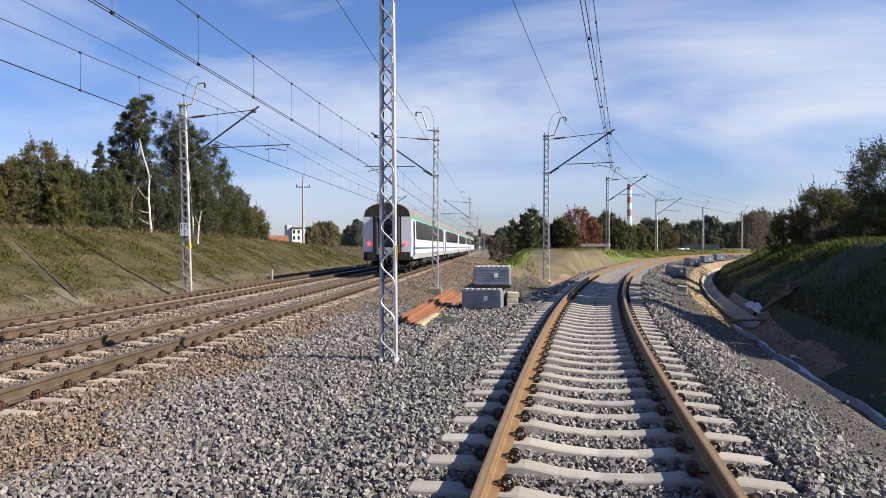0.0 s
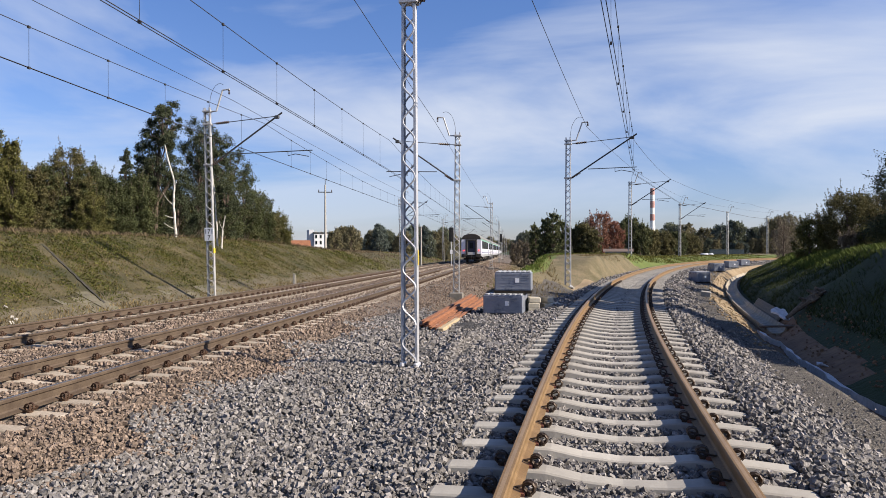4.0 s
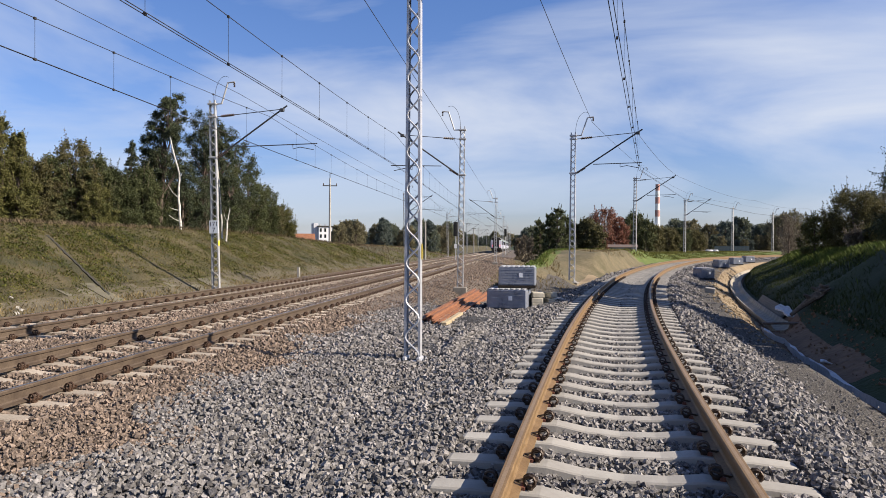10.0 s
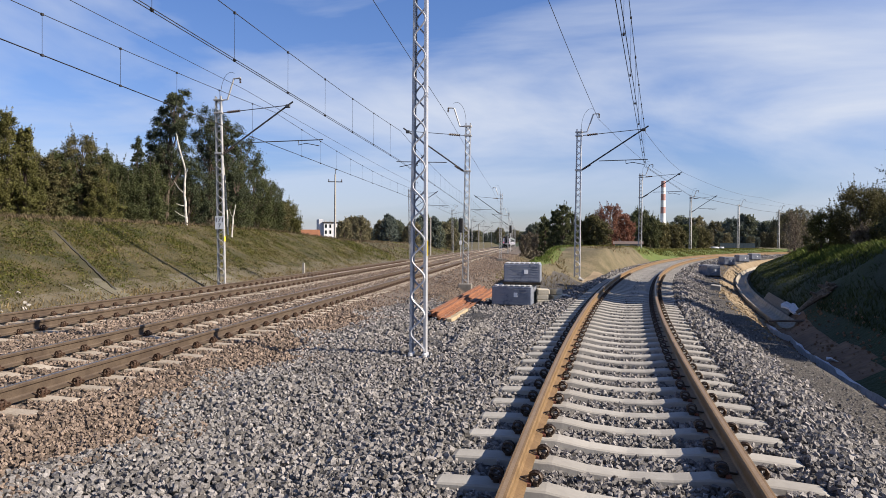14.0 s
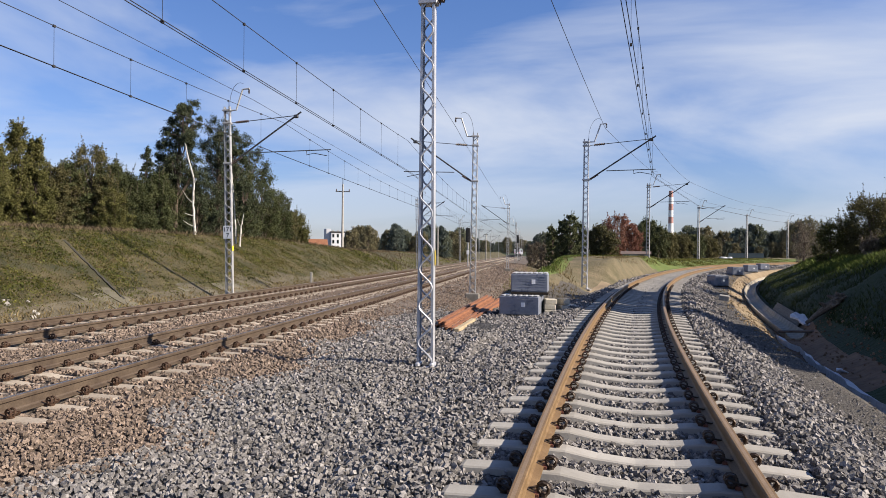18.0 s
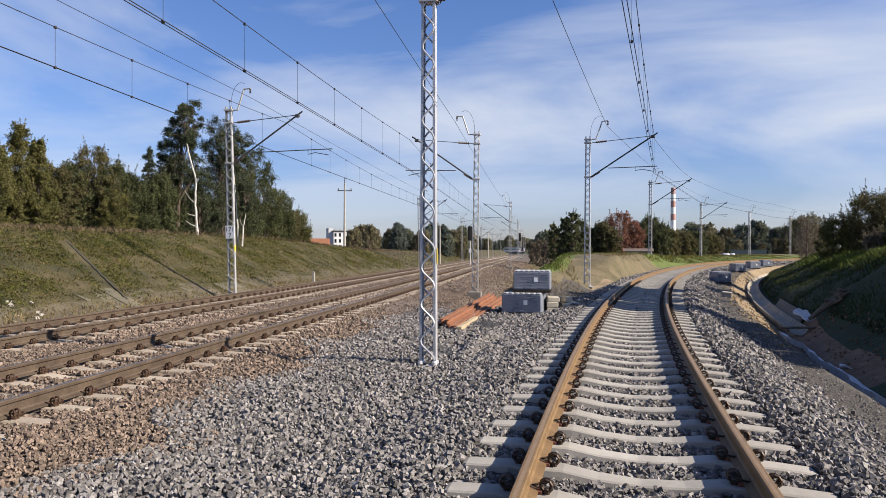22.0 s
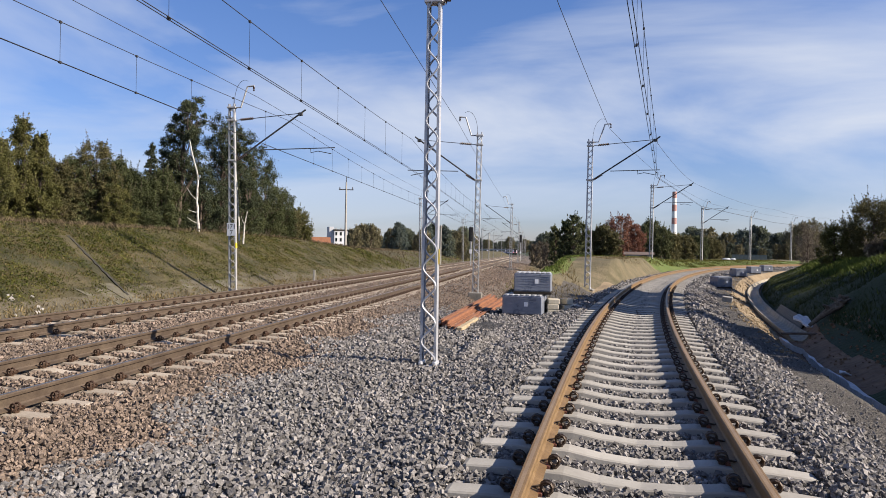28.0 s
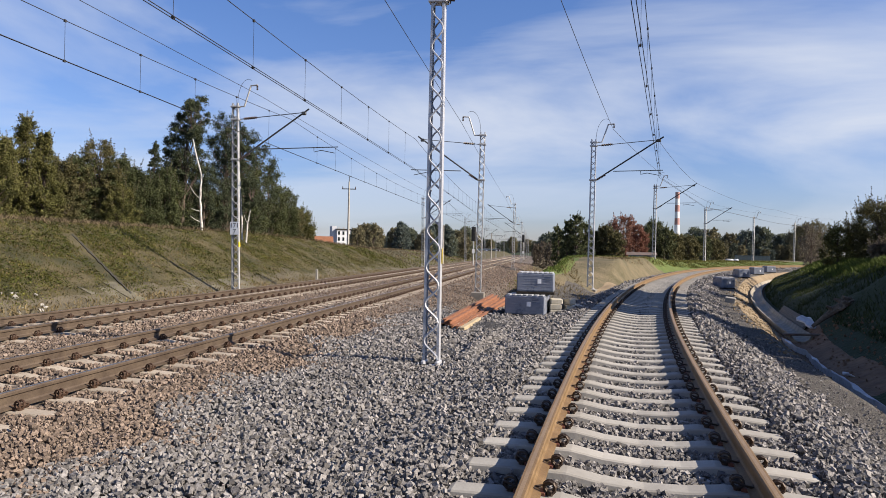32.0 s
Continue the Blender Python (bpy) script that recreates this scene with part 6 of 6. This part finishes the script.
    blades("ditch_grass", "dry and green grass along the ditch", x, y, ground_z(x, y), 0.12, 0.014, M_STRAW, 7)


def make_far_things():
    # striped power-station chimney
    x, y = spot(10.33, 1600)
    ch = thing("chimney", "tall chimney with red and white bands on the horizon", "chimney", at=pose(x, y, 0))
    # the red is paled, with the haze of distance in its colour
    red, white = glossy("haze_paled_red", (0.36, 0.20, 0.18), 0.8), glossy("chimney_white", (0.66, 0.66, 0.67), 0.8)
    levels = [0, 62, 76, 90, 104, 118, 132]
    rad = lambda z: 6.0 - 1.5 * z / 132
    for i, (z0, z1) in enumerate(zip(levels, levels[1:])):
        part("band", Build().tube([(0, 0, z0), (0, 0, z1)], [rad(z0), rad(z1)], 20), white if i % 2 == 0 else red, ch)
    part("plinth_building", Build().box(-22, 32, -14, 14, 0, 38, 0, 0.5), glossy("pale_cladding", (0.55, 0.57, 0.60), 0.8), ch)
    # pale block of flats beyond the wood
    x, y = spot(-15.7, 230)
    z = ground_at(x, y)
    bl = thing("apartment_building", "white block of flats with dark windows in the distance", "building", at=pose(x, y, z, 0, 0, 25))
    part("wall", Build().box(-3.6, 3.6, -4, 4, 0, 6.2, 0, 0.1), glossy("white_render", (0.55, 0.56, 0.58), 0.8), bl)
    part("roof", Build().box(-3.8, 3.8, -4.2, 4.2, 6.2, 6.6), T_DARK, bl)
    for i in range(5):
        for j in range(3):
            part("window", Build().box(3.6, 3.66, -3.4 + 1.5 * i, -2.8 + 1.5 * i, 0.9 + 1.9 * j, 2.0 + 1.9 * j), T_GLASS, bl)
            part("window", Build().box(-3.2 + 1.4 * i, -2.6 + 1.4 * i, -4.06, -4, 0.9 + 1.9 * j, 2.0 + 1.9 * j), T_GLASS, bl)
    part("stair_tower", Build().box(-5.0, -3.6, -3, 2, 0, 7.4, 0, 0.05), glossy("grey_render", (0.42, 0.43, 0.46), 0.8), bl)
    for k in range(4):
        part("roof_vent", Build().box(-2.8 + 1.6 * k, -2.3 + 1.6 * k, -1, -0.4, 6.6, 7.1), T_GREY, bl)
    x, y = spot(-14.75, 260)
    rb = thing("apartment_building", "reddish block of flats behind the white one", "building", at=pose(x, y, ground_at(x, y), 0, 0, 25))
    part("wall", Build().box(-3.4, 3.4, -4, 4, 0, 6.0, 0, 0.1), glossy("red_brown_render", (0.33, 0.22, 0.18), 0.9), rb)
    part("roof", Build().box(-3.6, 3.6, -4.2, 4.2, 6.0, 6.4), T_DARK, rb)
    for i in range(3):
        for j in range(2):
            part("window", Build().box(-2.9 + 2.2 * i, -1.6 + 2.2 * i, -4.06, -4, 1.2 + 2.4 * j, 2.7 + 2.4 * j), T_GLASS, rb)
    x, y = spot(-18.3, 160)
    h = thing("house", "house with an orange tiled roof half hidden by weeds", "house", at=pose(x, y, ground_at(x, y) - 2.0, 0, 0, 20))
    part("wall", Build().box(-4, 4, -3, 3, 0, 3.0), glossy("house_render", (0.6, 0.55, 0.45), 0.9), h)
    part("roof", Build().add([(-4.4, -3.5, 2.9), (4.4, -3.5, 2.9), (4.4, 3.5, 2.9), (-4.4, 3.5, 2.9), (-4.4, 0, 5.2), (4.4, 0, 5.2)], [(0, 1, 5, 4), (2, 3, 4, 5), (0, 4, 3), (1, 2, 5), (0, 3, 2, 1)]), M_RUST, h)
    x, y = spot(7.75, 90)
    g = ground_at(x, y) - 0.15
    h = thing("shed", "low pale blue shed with a reddish roof behind the grass", "shed", at=pose(x, y, g, 0, 0, -8))
    top = 1.22 - g
    part("wall", Build().box(-1.55, 1.55, -1.2, 1.2, 0, top), glossy("shed_paint", (0.30, 0.34, 0.42), 0.8), h)
    part("door", Build().box(0.2, 1.0, -1.23, -1.2, 0, top - 0.1), glossy("shed_door_paint", (0.16, 0.15, 0.15), 0.8), h)
    part("roof", Build().add([(-1.8, -1.5, top - .04), (1.8, -1.5, top - .04), (1.8, 1.5, top - .04), (-1.8, 1.5, top - .04), (-1.8, 0, top + .3), (1.8, 0, top + .3)], [(0, 1, 5, 4), (2, 3, 4, 5), (0, 4, 3), (1, 2, 5), (0, 3, 2, 1)]), material("dull_red_roofing", (0.10, 0.075, 0.068), (0.15, 0.115, 0.10), 2, 0.9, 0.3, 20), h)
    x, y = spot(15.0, 620)
    fb = thing("tower_block", "pale tower block far beyond the trees", "building", at=pose(x, y, 0, 0, 0, 10))
    part("wall", Build().box(-4.5, 3.5, -4, 4, 0, 17.5), glossy("tower_render", (0.6, 0.62, 0.66), 0.9), fb)
    part("roof_house", Build().box(-1.5, 1.5, -2, 2, 17.5, 19.0), glossy("tower_plant_room", (0.5, 0.52, 0.55), 0.9), fb)
    # telephone pole with a short crossarm
    x, y = spot(-15.55, 96)
    tp = thing("utility_pole", "pale concrete utility pole with a short crossarm", "pole", "utility poles", at=pose(x, y, ground_at(x, y) - 0.1, 0, 0, 15))
    part("shaft", Build().tube([(0, 0, 0), (0, 0, 9.0)], [0.17, 0.10], 8), M_CONCRETE, tp)
    part("top_pin", Build().tube([(0, 0, 9.0), (0, 0, 9.7)], 0.05, 6), M_ARM, tp)
    part("crossarm", Build().box(-0.95, 0.95, -0.05, 0.05, 7.95, 8.07), M_ARM, tp)
    for x0 in (-0.85, 0.85):
        part("insulator", Build().tube([(x0, 0, 8.07), (x0, 0, 8.35)], [0.07, 0.05], 7), M_INSUL, tp)
    for be, d, h in ((-7.9, 95, 5.6), (-4.0, 150, 6.0)):
        x, y = spot(be, d)
        q = thing("utility_pole", "thin grey pole beside the main line", "pole", "utility poles", at=pose(x, y, ground_at(x, y) - 0.2))
        part("shaft", Build().tube([(0, 0, 0), (0, 0, h)], [0.12, 0.09], 8), M_CONCRETE, q)
        part("crossarm", Build().box(-0.5, 0.5, -0.04, 0.04, h - 0.25, h - 0.17), M_ARM, q)
    # light signals
    for x, y, h, label in ((-7.95, 87.0, 4.6, "railway light signal with a black head between the main tracks"), (-3.2, 160.0, 5.6, "distant black railway signal beside the line")):
        z = float(main_z(y)) - 0.3
        sg = thing("railway_signal", label, "railway signal", "railway signals", at=pose(x + float(main_dx(y)), y, z))
        part("post", Build().tube([(0, 0, 0), (0, 0, h)], 0.075, 9), M_ZINCOLD, sg)
        head = part("signal_head", Build().box(-0.27, 0.27, -0.12, 0.06, h - 1.5, h + 0.25, 0, 0.05), T_RUBBER, sg, "black signal head")
        for k in range(4):
            part("lens_hood", Build().tube([(0, -0.12, h - 1.25 + 0.4 * k), (0, -0.28, h - 1.25 + 0.4 * k)], 0.12, 12), T_RUBBER, head)
        part("signal_plate", Build().box(-0.16, 0.16, -0.09, -0.075, 1.6, 2.1), glossy("plate_white", (0.7, 0.7, 0.7), 0.5), sg)
    # low fence and pale boards beyond the curve
    fx = thing("fence", "low grey-green fence beyond the curved track", "fence", kind="structure")
    board = material("grey_green_boards", (0.14, 0.17, 0.15), (0.22, 0.25, 0.22), 2, 0.9, 0.3, 20)
    for be in list(np.arange(11.6, 12.7, 0.27)) + list(np.arange(14.6, 16.8, 0.27)):
        x, y = spot(be, 128)
        part("fence_panel", Build().box(-0.29, 0.29, -0.02, 0.02, 0, 0.85), board, fx, at=pose(x, y, ground_at(x, y), 0, 0, -12))
    for be, d, w in ((14.1, 108, .5), (14.55, 109, .34)):
        x, y = spot(be, d)
        thing("white_sack", "white sack of material on the grass", "sack", "white sacks", at=pose(x, y, ground_at(x, y)), data=Build().box(-w, w, -.3, .3, 0, .34, 0, .1).mesh("white_sack", M_SHEET, smooth=True))
    # white post by the foot of the bank
    x, y = -12.5, 38.5
    mp = thing("marker_post", "short white marker post beside the track", "post", at=pose(x, y, ground_at(x, y)))
    part("shaft", Build().box(-.06, .06, -.05, .05, 0, .75, 0, .01), M_CONCRETE, mp)


def make_bank_details():
    slope = lambda x, y, up: (x, y, ground_at(x, y) + up)
    rng = np.random.default_rng(41)
    # the gutter's black shadow line is built as a dark strip
    b, rings = Build(), []
    for q in np.linspace(-0.1, 1, 36):
        x, y = -12.95 - 4.6 * q, 21.6 + 2.9 * q + rng.uniform(-.02, .02)
        w = (0.06 if q < 0.5 else 0.03 + 0.05 * rng.uniform(0, 1)) * rng.uniform(0.7, 1.2)
        up = 0.035 + 0.012 * rng.uniform(-1, 1) - 0.05 * max(0.0, q - 0.45)
        rings.append([slope(x, y - w, up), slope(x, y + w, up), slope(x, y + w, -0.1), slope(x, y - w, -0.1)])
    b.loft(rings)
    thing("slope_drain", "narrow broken gutter down the grassy bank, drawn as a dark shadow line", "gutter", data=b.mesh("slope_drain", material("gutter_shadow_dark", (0.022, 0.022, 0.018), (0.05, 0.046, 0.036), 4, 0.95, 0.5, 30)))
    old = material("dusty_grey_paving", (0.085, 0.075, 0.055), (0.135, 0.12, 0.09), 1.5, 0.95, 0.5, 15, c3=(0.08, 0.085, 0.04))
    rng = np.random.default_rng(12)
    for x0, y0, nx, ny in ((-14.3, 20.1, 2, 3), (-14.2, 26.2, 2, 3), (-14.0, 29.2, 2, 3)):
        pave = thing("slope_paving", "old grey concrete slabs sunk in the foot of the bank", "paving", "slope pavings")
        for i in range(nx):
            for j in range(ny):
                x, y = x0 + 0.62 * i, y0 + 0.72 * j
                q = [slope(x + a, y + c, 0.012 + rng.uniform(-.03, .03)) for a, c in ((0, 0), (0.59, 0), (0.59, 0.69), (0, 0.69))]
                part("paving_slab", Build().loft([[(a, c, d - 0.1) for a, c, d in q], q]), old, pave)
    n = 60
    xs, ys = rng.uniform(-14.2, -12.8, n), rng.uniform(14.5, 18.0, n)
    stones("white_rubble", "pale broken rubble at the foot of the bank", xs, ys, ground_z(xs, ys) - 0.01, 0.07 * rng.uniform(0.4, 1.8, n), M_CONCRETE, 5)


make_bank_details()
make_curved_track()
make_main_track(MAIN_X, "straight main track of dark rails on weathered concrete sleepers", 6.50)
make_main_track(SIDE_X, "second straight main track beyond the first", 6.30)
make_masts()
make_wires()
COACHES = make_train()
make_loose()
make_drain()
make_left_wood()
make_far_woods()
make_right_trees()
make_far_things()
make_grass()
make_ballast()
make_clods()
motions()
